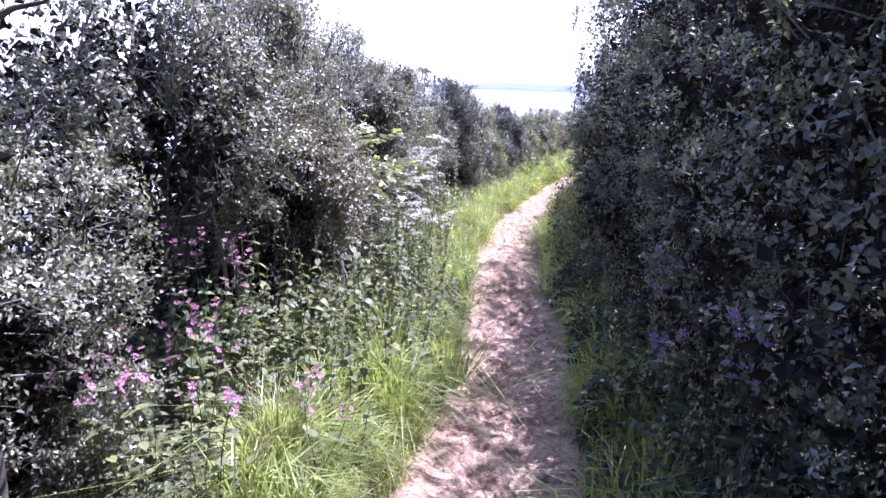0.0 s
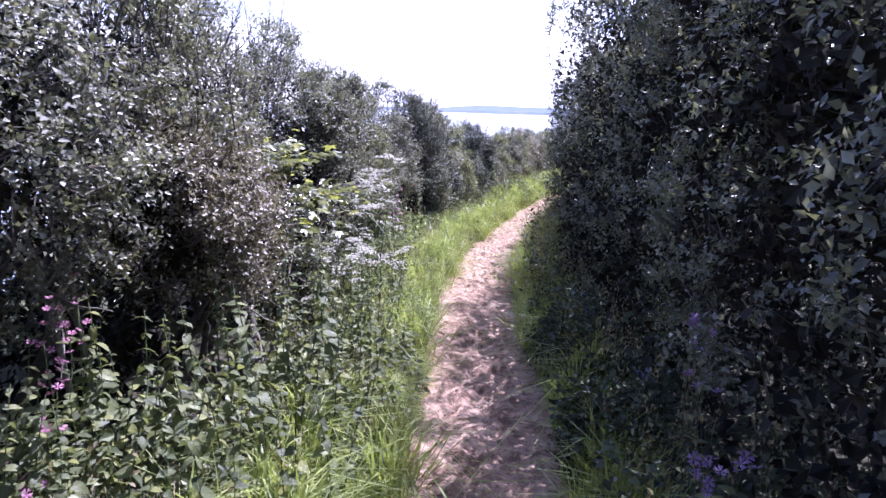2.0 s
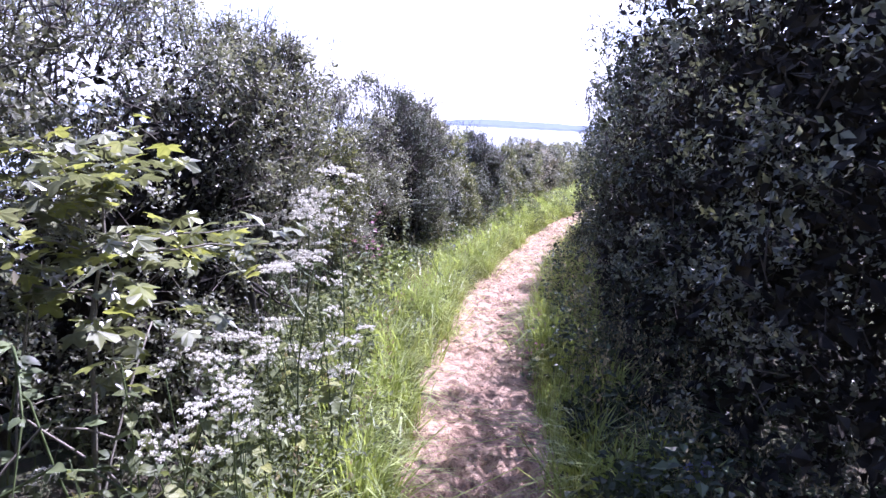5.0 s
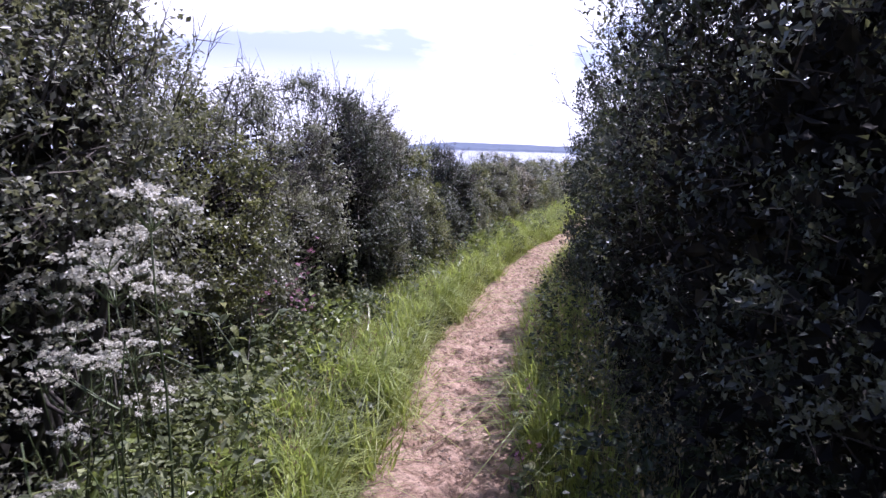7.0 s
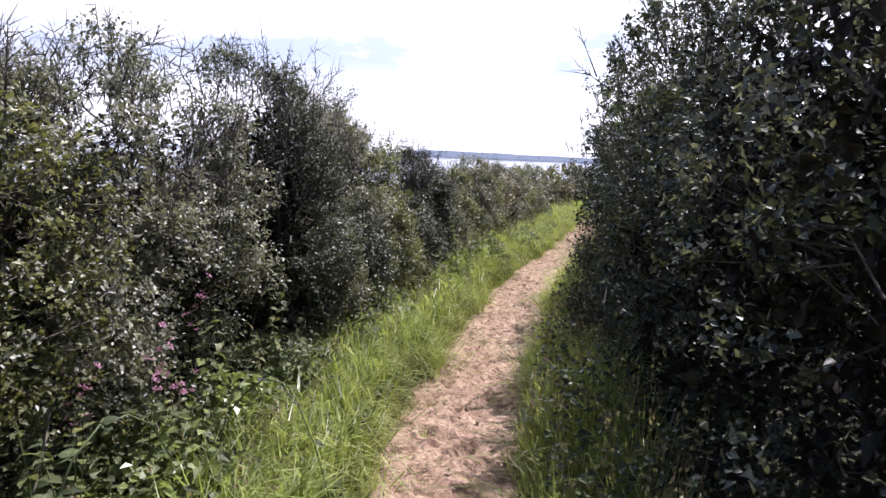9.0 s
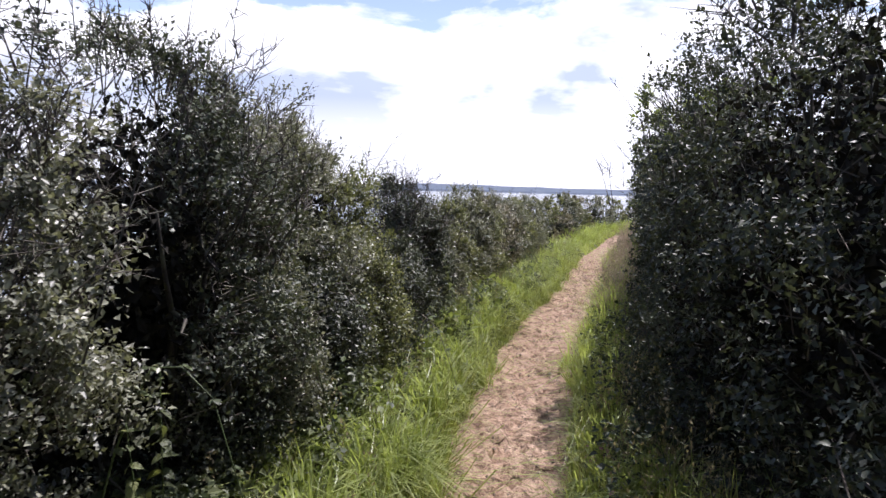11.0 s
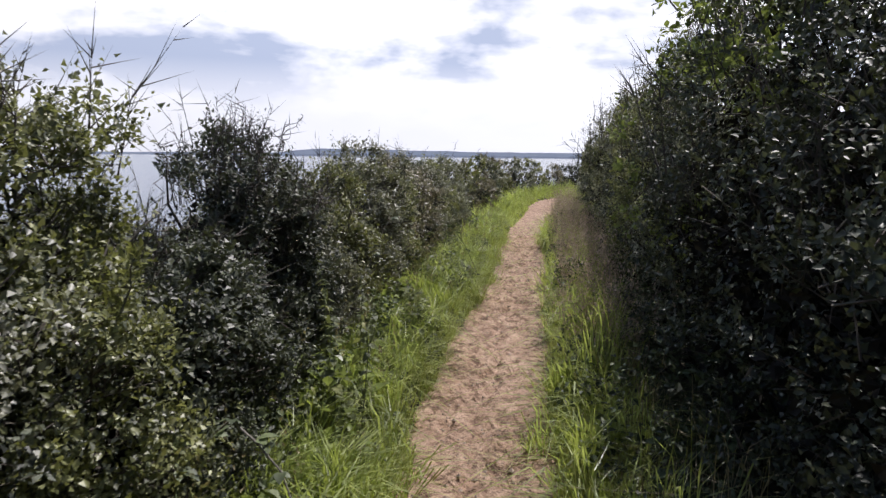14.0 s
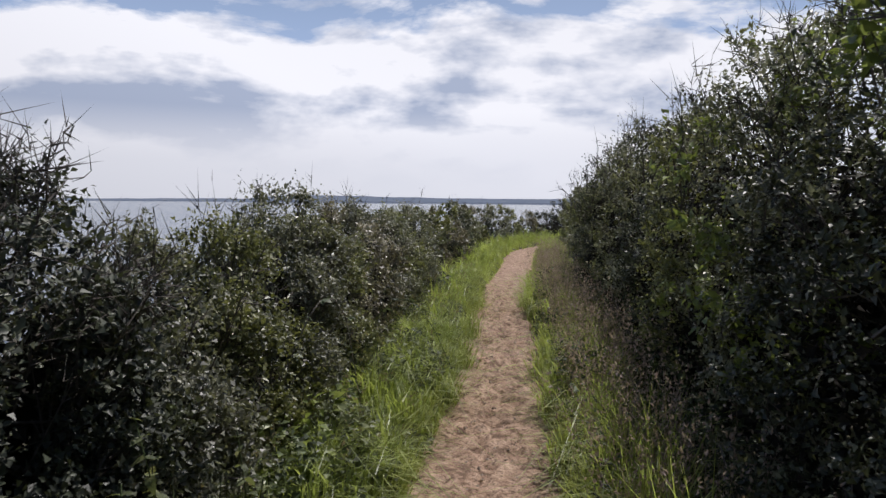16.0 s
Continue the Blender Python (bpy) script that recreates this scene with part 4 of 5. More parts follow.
def build_grass():
    grass_sheet("grass_verge", "lush sunlit green grass bank beside the path", 30000,
                tufted(left_out, lambda s: -0.30 + edge_noise(s, 21), -1.5, 7, 31, 1.5), left_length, 41, GRASS, 0.0066, 1.0)
    grass_sheet("grass_verge", "lush sunlit grass in thick tufts beside the path", 40000,
                tufted(left_out, lambda s: -0.30 + edge_noise(s, 21), 7, 20, 32, 1.6), left_length, 42, GRASS, 0.0066, 1.1)
    grass_sheet("grass_verge", "long shaded grass growing under the tall hedge", 22000,
                tufted(lambda s: 0.31 + edge_noise(s, 25), right_out, -1.5, 20, 33), right_length, 43, GRASS)
    grass_sheet("grass_verge", "bright grass along the path in the distance", 15000,
                tufted(left_out, lambda s: -0.31 + edge_noise(s, 21), 20, 48, 35), left_length, 45, GRASS, 0.013)
    grass_sheet("grass_verge", "grass and weeds along the far path's edge", 10000,
                tufted(lambda s: 0.31 + edge_noise(s, 25), right_out, 20, 48, 37), right_length, 47, GRASS, 0.013)
    grass_sheet("dry_grass", "pale dry grass stems mixed into the verge", 13000,
                tufted(lambda s: -0.9 + 0 * s, lambda s: -0.33 + 0 * s, -1, 14, 39), left_length, 49, DRY_GRASS, 0.004)
    grass_sheet("dry_grass", "pale dry grass stems mixed into the verge", 5200,
                tufted(lambda s: 0.36 + 0 * s, lambda s: 1.0 + 0 * s, -1, 26, 40), right_length, 50, DRY_GRASS, 0.004)
    # flattened straw and short tufts creeping over the path's edges
    grass_sheet("grass_edge", "short trampled grass creeping over the path's edge", 15000,
                tufted(lambda s: -0.48 + 0 * s, lambda s: -0.22 + edge_noise(s, 21), -1, 26, 51, 1.1), lambda s, v, r: r.uniform(0.025, 0.10, len(s)), 52, GRASS, 0.004, 0.9)
    grass_sheet("grass_edge", "short trampled grass creeping over the path's edge", 12000,
                tufted(lambda s: 0.25 + edge_noise(s, 25), lambda s: 0.48 + 0 * s, -1, 26, 53, 1.1), lambda s, v, r: r.uniform(0.025, 0.10, len(s)), 54, GRASS, 0.004, 0.9)


def build_tussocks():
    """Coarse tufts whose long blades arch outwards over the path's edge."""
    r = np.random.RandomState(57)
    ks = np.concatenate([r.uniform(0.5, 7, 26), r.uniform(7.2, 15, 64), r.uniform(15, 26, 70)])
    kv = -r.uniform(0.36, 0.85, len(ks))
    rs, rv = np.concatenate([r.uniform(1, 14, 34), r.uniform(14, 26, 46)]), r.uniform(0.36, 0.8, 80)
    ks, kv = np.concatenate([ks, rs]), np.concatenate([kv, rv])

    def place(rng, n):
        k = rng.randint(0, len(ks), n)
        return ks[k] + rng.normal(0, 0.05, n), kv[k] + rng.normal(0, 0.045, n)

    grass_sheet("grass_tussock", "coarse arching tufts of long grass in the verge", 30000, place, lambda s, v, r2: r2.uniform(0.18, 0.52, len(s)), 58, GRASS, 0.0085, 1.2)


build_grass()
build_tussocks()


# ---------------------------------------------------------------- undergrowth below the hedges
def undergrowth(name, label, count, s0, s1, lo, hi, low, high, size, mat, seed):
    """A low mass of small leaves on short stems, too many to count."""
    rng = np.random.RandomState(seed)
    s, v = tufted(lo, hi, s0, s1, seed, 0.9)(rng, count)
    ok = ~((s > 3.5) & (s < 6.7) & (v < -1.15) & (v > -2.2))      # a dark hollow stays open under the maple
    s, v = s[ok], v[ok]
    count = len(s)
    x, y = spot(s, v)
    swell = 0.6 + 0.4 * rough_noise(s * 1.0, v * 1.0, seed + 3, 4.0)
    z = ground_z(s, v) + low + (high - low) * swell * np.sqrt(rng.rand(count))
    at = np.stack([x, y, z], 1)
    along = rng.normal(0, 1, (count, 3)) * np.array([1, 1, 0.5])
    face = rng.normal(0, 0.4, (count, 3)) + np.array([0.15, 0, 0.9])
    v1, f1 = leaf_quads(at, along, face, size * rng.uniform(0.6, 1.4, count), 0.7)
    k = rng.rand(count) < 0.25
    foot = np.stack([x, y, ground_z(s, v)], 1)[k] + rng.normal(0, 0.03, (k.sum(), 3)) * np.array([1, 1, 0])
    me = mesh_of(name, *joined([(v1, f1), thin_spikes(foot, at[k], 0.0022)]), mat)
    tagged(new(name, me), label, "undergrowth", kind="stuff")


undergrowth("undergrowth", "tangled low leaves of weeds and brambles under thorn bushes", 23000, -1.5, 9.5, lambda s: -2.2 + 0 * s, lambda s: -0.7 + 0.1 * np.sin(s * 2),
            0.03, 0.46, 0.036, NETTLE, 811)
undergrowth("undergrowth", "low leafy weeds along the foot of the hedge", 16000, 9.5, 24, lambda s: -1.5 + 0 * s, lambda s: -0.76 + 0.06 * np.sin(s * 2),
            0.03, 0.46, 0.04, IVY, 821)
undergrowth("verge_weeds", "patches of small-leaved weeds mixed into the grass verge", 14000, 4, 26, lambda s: -0.95 + 0 * s, lambda s: -0.42 + 0.06 * np.sin(s * 5),
            0.03, 0.30, 0.048, NETTLE, 841)
undergrowth("undergrowth", "leafy bramble and nettle growth spilling from the hedge over the grass", 9000, 11.5, 21, lambda s: -1.3 + 0 * s, lambda s: -0.66 + 0.12 * np.sin(s * 2.7),
            0.05, 0.42, 0.05, NETTLE, 861)
undergrowth("undergrowth", "weeds at the foot of the tall hedge, darkened in colour for its shade", 17000, -1.5, 24, lambda s: 0.50 + 0.06 * np.sin(s * 3), lambda s: 1.7 + 0 * s,
            0.03, 0.66, 0.042, SHADE_DARKENED_LEAF, 831)
# dark leaves added over the verge grass to deepen its shade
undergrowth("undergrowth", "dark leaves added over the grass to deepen the shade under the hedge", 9000, -1, 7.5, lambda s: 0.40 + 0.05 * np.sin(s * 3.7), lambda s: 0.85 + 0 * s,
            0.04, 0.5, 0.045, SHADE_DARKENED_LEAF, 871)
undergrowth("undergrowth", "bright young bramble leaves along the foot of the hedge", 1500, 12, 19, lambda s: -1.15 + 0 * s, lambda s: -0.7 + 0.08 * np.sin(s * 3.1),
            0.1, 0.48, 0.06, FRESH, 873)
undergrowth("undergrowth", "pale leafy weeds on the bank between hedge and grass", 6500, 6.3, 12.2, lambda s: -1.4 + 0 * s, lambda s: -0.74 + 0.1 * np.sin(s * 2.3),
            0.05, 0.44, 0.045, NETTLE, 875)
undergrowth("undergrowth", "bright young leaves of weeds on the bank under the hedge", 1400, 7.5, 12.2, lambda s: -1.35 + 0 * s, lambda s: -0.8 + 0.08 * np.sin(s * 3.3),
            0.1, 0.46, 0.05, FRESH, 877)
undergrowth("verge_weeds", "dull leafy weeds among the grass beside the path", 8000, 13.5, 26, lambda s: 0.46 + 0.05 * np.sin(s * 4), lambda s: 1.15 + 0 * s,
            0.03, 0.42, 0.04, IVY, 851)


# ---------------------------------------------------------------- leaves and flowers as meshes
def flat_leaf(name, outline, mat, fold=0.22, droop=0.35):
    """A leaf from half its outline (distance along the midrib, half width), folded and drooping; length 1 along +y."""
    verts, faces = [], []
    for y, w in outline:
        z = -droop * y * y
        verts += [(0, y, z), (w, y - 0.03, z + fold * w), (-w, y - 0.03, z + fold * w)]
    for i in range(len(outline) - 1):
        a, b = 3 * i, 3 * i + 3
        faces += [(a, a + 1, b + 1), (a, b + 1, b), (a, b, b + 2), (a, b + 2, a + 2)]
    return mesh_of(name, np.array(verts), np.array(faces), mat, True)


TOOTHED = [(0.0, 0.02), (0.05, 0.20), (0.14, 0.31), (0.19, 0.28), (0.29, 0.35), (0.34, 0.30), (0.45, 0.34), (0.5, 0.28), (0.61, 0.29), (0.66, 0.22), (0.78, 0.19), (0.83, 0.12), (1.0, 0.01)]
PLAIN = [(0.0, 0.02), (0.15, 0.22), (0.4, 0.33), (0.65, 0.28), (0.85, 0.14), (1.0, 0.01)]
NETTLE_LEAVES = [flat_leaf("leaf", TOOTHED, NETTLE_BLADE, 0.25, d) for d in (0.2, 0.45, 0.7)]


def lobed_leaf(mat, seed):
    """A five-lobed maple leaf, length about 1 along +y."""
    r = np.random.RandomState(seed)
    rim = []
    for a, rad in ((-150, 0.28), (-118, 0.58), (-92, 0.40), (-62, 0.80), (-30, 0.48), (-13, 0.86), (0, 1.0), (13, 0.86), (30, 0.48), (62, 0.80), (92, 0.40), (118, 0.58), (150, 0.28)):
        t = radians(a)
        rim.append((rad * math.sin(t), 0.18 + rad * 0.82 * math.cos(t), -0.22 * rad * rad + r.normal(0, 0.03)))
    verts = [(0, 0.18, 0.0)] + rim
    faces = [(0, i + 1, i) for i in range(1, len(rim))]
    return mesh_of("leaf", np.array(verts), np.array(faces), mat, False)


MAPLE_LEAVES = [lobed_leaf(m, i) for i, m in enumerate((YELLOW_LEAF, GREEN_MAPLE, GREEN_MAPLE))]


def bramble_leaf(seed):
    r = np.random.RandomState(seed)
    vs, fs, n = [], [], 0
    for a, L in ((0, 1.0), (62, 0.75), (-62, 0.75)):
        verts, faces = [], []
        for y, w in TOOTHED[::2] + [TOOTHED[-1]]:
            verts += [(0, y, -0.3 * y * y), (w, y - 0.03, -0.3 * y * y + 0.2 * w), (-w, y - 0.03, -0.3 * y * y + 0.2 * w)]
        for i in range(len(verts) // 3 - 1):
            p, q = 3 * i, 3 * i + 3
            faces += [(p, p + 1, q + 1), (p, q + 1, q), (p, q, q + 2), (p, q + 2, p + 2)]
        m = np.array(Euler((0, 0, radians(a))).to_matrix())
        vs.append(np.array(verts) * L @ m.T + np.array([0, 0.25, r.normal(0, 0.02)]))
        fs.append(np.array(faces) + n)
        n += len(verts)
    return mesh_of("leaf", np.concatenate(vs), np.concatenate(fs), IVY, True)


BRAMBLE_LEAVES = [bramble_leaf(i) for i in range(2)]


def set_part(name, data, parent, at, azimuth, tilt, size, roll=0.0):
    """A leaf or flower as a part: its length points away along azimuth, tilted up by tilt degrees."""
    ob = part(name, data, parent)
    ob.location = at
    ob.rotation_euler = Euler((radians(tilt), radians(roll), radians(azimuth)), "XYZ")
    ob.scale = (size, size, size)
    return ob


def make_nettle(seed, h):
    rng = np.random.RandomState(seed)
    root = tagged(new("nettle"), "green stinging nettle with drooping toothed leaves", "nettle", "nettles in the verge")
    bend = rng.normal(0, 0.06, 2)
    us = np.linspace(0, 1, 6)
    line = np.stack([bend[0] * us**2, bend[1] * us**2, h * us], 1)
    part("stem", mesh_of("stem", *tube(line, np.linspace(0.0042, 0.0018, 6), 4), STALK, True), root)
    pairs = int(h / 0.062)
    for i in range(pairs):
        u = 0.22 + 0.78 * (i + 0.5) / pairs
        at = (bend[0] * u * u, bend[1] * u * u, h * u)
        size = 0.066 * (1.0 - 0.55 * max(0, u - 0.55) / 0.45) * rng.uniform(0.8, 1.15)
        a0 = 90 * (i % 2) + rng.uniform(-20, 20)
        for a in (a0, a0 + 180):
            set_part("leaf", NETTLE_LEAVES[rng.randint(3)], root, at, a, rng.uniform(-35, 20) + 25 * (u > 0.9), size * rng.uniform(0.75, 1.2), rng.uniform(-35, 35))
    return root


def scatter(rng, n, s0, s1, v0, v1, gap, tries=4000):
    """Places at least gap apart."""
    got = []
    for _ in range(tries):
        s, v = rng.uniform(s0, s1), rng.uniform(v0, v1)
        if all((s - a) ** 2 + (v - b) ** 2 > gap * gap for a, b in got):
            got.append((s, v))
            if len(got) == n:
                break
    return got


def plant_out(kinds, places, rng, lo=0.8, hi=1.2, tilt=6):
    """Puts a plant of one of the kinds at each place, turned and sized at will; the first of each kind is moved, not left over."""
    used = set()
    for i, (s, v) in enumerate(places):
        k = i % len(kinds)
        x, y, z = stand(s, v)
        m = pose(x, y, z - 0.015, rng.uniform(-tilt, tilt), rng.uniform(-tilt, tilt), rng.uniform(0, 360))
        size = rng.uniform(lo, hi)
        if k not in used:
            used.add(k)
            ob = kinds[k]
            ob.matrix_basis = m
        else:
            ob = copy_thing(kinds[k], m)
        ob.scale = (size, size, size)


rng = np.random.RandomState(61)
NETTLES = [make_nettle(70 + i, h) for i, h in enumerate((0.55, 0.66, 0.75, 0.85))]
plant_out(NETTLES, scatter(rng, 74, 2.5, 5.6, -1.35, -0.52, 0.14) + scatter(rng, 20, 2.9, 4.1, -1.65, -1.1, 0.15) + scatter(rng, 22, 4.9, 8.5, -1.05, -0.6, 0.16) + scatter(rng, 16, 14.4, 16.2, -0.95, -0.58, 0.13) + scatter(rng, 14, 8.8, 11.2, -1.25, -0.95, 0.16), rng, 0.75, 1.15)


DOCK_LEAF = [flat_leaf("leaf", PLAIN, FRESH, 0.18, d) for d in (0.25, 0.5)]


def make_dock(seed, leaves, size):
    """A rosette of broad leaves on short stalks."""
    rng = np.random.RandomState(seed)
    root = tagged(new("dock"), "dock plant with broad fresh green basal leaves", "weed", "docks in the verge")
    for i in range(leaves):
        a = i * 137.5 + rng.uniform(-20, 20)
        up, t = rng.uniform(0.06, 0.2), radians(a)
        e = np.array([-math.sin(t) * 0.06, math.cos(t) * 0.06, up])
        stalk = part("leaf_stalk", mesh_of("leaf_stalk", *tube(np.array([(0, 0, 0), e * 0.5 + (0, 0, 0.01), e]), np.array([0.004, 0.0035, 0.003]), 4), STALK, True), root)
        set_part("leaf", DOCK_LEAF[i % 2], root, e, a, rng.uniform(5, 50), size * rng.uniform(0.7, 1.2), rng.uniform(-20, 20))
    return root


DOCKS = [make_dock(81, 8, 0.13), make_dock(82, 6, 0.105)]
plant_out(DOCKS, [(14.55, -0.72), (14.8, -0.62), (15.0, -0.8), (14.3, -0.85), (15.1, -0.95), (15.3, -1.02), (15.25, -0.85), (15.5, -0.95), (15.7, -1.05), (14.85, -0.98), (15.55, -0.8), (15.35, -0.68), (13.2, -0.7), (12.4, -0.66), (16.3, -0.7)], rng, 0.95, 1.45)


# ---------------------------------------------------------------- cow parsley
def umbel_mesh(seed, radius=0.055):
    """A flat white head of many tiny florets in small domes on fine rays."""
    rng = np.random.RandomState(seed)
    heads = []
    n = 13
    for i in range(n):
        r, a = radius * math.sqrt((i + 0.4) / n), i * 2.4 + rng.uniform(-0.2, 0.2)
        heads.append((r * math.cos(a), r * math.sin(a), 0.045 - 0.25 * r + rng.normal(0, 0.004)))
    heads = np.array(heads)
    at = np.repeat(heads, 30, 0) + unit(rng.normal(0, 1, (n * 30, 3)) + np.array([0, 0, 0.6])) * rng.uniform(0.002, 0.011, (n * 30, 1)) * np.array([1, 1, 0.5])
    v, f = leaf_quads(at, rng.normal(0, 1, at.shape), rng.normal(0, 0.35, at.shape) + np.array([0, 0, 1.0]), rng.uniform(0.0035, 0.0065, len(at)), 0.9)
    rays = thin_spikes(np.zeros_like(heads), heads, 0.0009)
    return mesh_of("umbel", v, f, WHITE_PETAL), mesh_of("rays", *rays, STALK)


UMBELS = [umbel_mesh(i, r) for i, r in enumerate((0.05, 0.06, 0.042))]


def make_parsley(seed, h, heads):
    rng = np.random.RandomState(seed)
    root = tagged(new("cow_parsley"), "cow parsley with flat white flower heads on thin green stalks", "wildflower", "cow parsley in the verge")
    top = np.array([rng.normal(0, 0.07), rng.normal(0, 0.07), h])
    main = crooked(rng, (0, 0, 0), top, 7, 0.008)
    pieces, ends = [tube(main, np.linspace(0.005, 0.0022, 7), 5)], [top]
    for i in range(heads - 1):
        k = rng.randint(2, 6)
        a = rng.uniform(0, 6.28)
        e = main[k] + np.array([math.cos(a) * rng.uniform(0.08, 0.24), math.sin(a) * rng.uniform(0.08, 0.24), (h - main[k][2]) * rng.uniform(0.45, 1.0)])
        pieces.append(tube(crooked(rng, main[k], e, 4, 0.008), np.linspace(0.0025, 0.0014, 4), 4))
        ends.append(e)
    part("stalk", mesh_of("stalk", *joined(pieces), STALK, True), root)
    for e in ends:
        um, rays = UMBELS[rng.randint(3)]
        o = set_part("umbel", um, root, e, rng.uniform(0, 360), rng.uniform(-14, 14), rng.uniform(0.75, 1.25), rng.uniform(-14, 14))
        tagged(o, "lacy white flower head", kind="stuff")
        part("ray", rays, o)
    # ferny leaves
    n = 260
    hub = main[rng.randint(0, 4, n)] + np.array([0, 0, 0.02])
    a = rng.randint(0, 7, n) * 0.9 + rng.normal(0, 0.25, n)
    r = rng.uniform(0.03, 0.24, n)
    at = hub + np.stack([np.cos(a) * r, np.sin(a) * r, 0.25 * r - 1.2 * r * r + rng.normal(0, 0.012, n)], 1)
    v, f = leaf_quads(at, np.stack([np.cos(a + 0.6), np.sin(a + 0.6), 0 * a], 1) + rng.normal(0, 0.5, at.shape), rng.normal(0, 0.3, at.shape) + np.array([0, 0, 1.0]),
                      rng.uniform(0.022, 0.04, n), 0.5)
    tagged(part("ferny_leaf", mesh_of("ferny_leaf", v, f, NETTLE), root), kind="stuff")
    return root


def big_heads(plant, size):
    for o in plant.children:
        if o.name.startswith("umbel"):
            o.scale = tuple(c * size for c in o.scale)
    return plant


HOGWEED = [big_heads(make_parsley(95, 1.15, 3), 1.8), big_heads(make_parsley(96, 0.98, 4), 1.8)]
PARSLEY = [make_parsley(91, 0.72, 4), make_parsley(92, 0.9, 6), make_parsley(93, 1.05, 6), make_parsley(94, 0.6, 4)]
rng = np.random.RandomState(62)
plant_out(PARSLEY, [(6.2, -0.85), (5.85, -0.92), (5.55, -0.9), (6.5, -0.78), (6.9, -0.98), (7.2, -1.05), (6.0, -0.75), (5.2, -1.0), (6.7, -0.7),
                    (5.4, -0.72), (7.0, -0.8), (6.45, -1.05), (6.3, -0.65)], rng, 0.85, 1.1)


plant_out(HOGWEED, [(6.95, -0.66), (7.3, -0.95), (7.5, -0.98), (7.45, -1.15)], rng, 0.98, 1.12)


# ---------------------------------------------------------------- campion, mallow, bluebells
def bloom_mesh(name, petals, radius, mat, cup=0.2, notch=True):
    verts, faces = [], []
    for i in range(petals):
        a = 2 * math.pi * i / petals
        c, s = math.cos(a), math.sin(a)
        pts = [(0.05, 0, 0), (0.6, -0.28, cup * 0.5), (1.0, -0.34, cup), (0.82 if notch else 1.05, 0, cup), (1.0, 0.34, cup), (0.6, 0.28, cup * 0.5)]
        k = len(verts)
        verts += [(radius * (x * c - y * s), radius * (x * s + y * c), radius * z) for x, y, z in pts]
        faces += [(k, k + 1, k + 3), (k + 1, k + 2, k + 3), (k, k + 3, k + 5), (k + 3, k + 4, k + 5)]
    return mesh_of(name, np.array(verts), np.array(faces), mat)


def make_flower(name, label, group, seed, h, bloom, blooms, stems, leaf_mesh, size, spread):
    rng = np.random.RandomState(seed)
    root = tagged(new(name), label, "wildflower", group)
    for i in range(stems):
        a = rng.uniform(0, 6.28)
        top = np.array([math.cos(a) * spread * rng.uniform(0.2, 1), math.sin(a) * spread * rng.uniform(0.2, 1), h * rng.uniform(0.75, 1.05)])
        line = crooked(rng, (0, 0, 0), top, 6, 0.012)
        part("stem", mesh_of("stem", *tube(line, np.linspace(0.003, 0.0013, 6), 4), STALK, True), root)
        for k in range(1, 5):
            for t in (0, 180):
                set_part("leaf", leaf_mesh, root, line[k], rng.uniform(-25, 25) + 90 * (k % 2) + t, rng.uniform(0, 35), rng.uniform(0.035, 0.06))
        for _ in range(blooms):
            e = line[-1] + rng.normal(0, 0.022, 3) + np.array([0, 0, 0.01])
            set_part("flower", bloom, root, e, rng.uniform(0, 360), rng.uniform(-50, 50), size * rng.uniform(0.8, 1.25), rng.uniform(-50, 50))
    return root


CAMPION_LEAF = flat_leaf("leaf", PLAIN, NETTLE_BLADE, 0.15, 0.2)
CAMPION = bloom_mesh("flower", 5, 0.014, PINK_PETAL)
MALLOW = bloom_mesh("flower", 5, 0.017, MAUVE_PETAL)
BELL = bloom_mesh("flower", 6, 0.010, BLUE_PETAL, 1.4, False)
C_LABEL = "red campion in bloom with bright pink five-petalled flowers"
CAMPIONS = [make_flower("red_campion", C_LABEL, "campion in the verge", 101 + i, h, CAMPION, 4, 4, CAMPION_LEAF, 1.0, 0.12) for i, h in enumerate((0.62, 0.5, 0.72))]
rng = np.random.RandomState(63)
plant_out(CAMPIONS, [(2.3, -1.2), (2.15, -1.35), (2.45, -1.05), (2.1, -1.15), (2.7, -1.3), (3.15, -1.45), (3.3, -1.35), (3.05, -1.3), (3.6, -1.5), (1.95, -0.85), (2.35, -0.62), (9.3, -1.15), (9.6, -1.05), (9.9, -1.1),
                     (10.3, -1.05), (9.75, -1.25)], rng, 0.9, 1.2)
EDGE_CAMPIONS = [make_flower("red_campion", "small pink campion in the grass at the path's edge", "campion in the verge", 131 + i, h, CAMPION, 3, 4, CAMPION_LEAF, 0.9, 0.07) for i, h in enumerate((0.34, 0.28))]
plant_out(EDGE_CAMPIONS, [(9.15, 0.40), (9.3, 0.45), (8.55, 0.36), (10.9, 0.46), (11.3, 0.5), (11.8, 0.5), (12.4, 0.52)], rng, 0.9, 1.15)
MALLOWS = [make_flower("mallow", "mauve-flowered mallow growing out of the shaded hedge", "mallows", 111 + i, h, MALLOW, 5, 3, CAMPION_LEAF, 1.25, 0.09) for i, h in enumerate((0.85, 0.62))]
plant_out(MALLOWS, [(3.62, 0.72), (3.4, 0.8), (2.4, 0.82)], rng, 0.9, 1.1)
BELLS = [make_flower("bluebell", "bluebell with small violet-blue hanging flowers in shade", "bluebells", 121, 0.36, BELL, 6, 3, CAMPION_LEAF, 1.0, 0.06)]
plant_out(BELLS, [(4.5, 0.72), (4.8, 0.8), (6.1, 0.75)], rng, 0.9, 1.1)


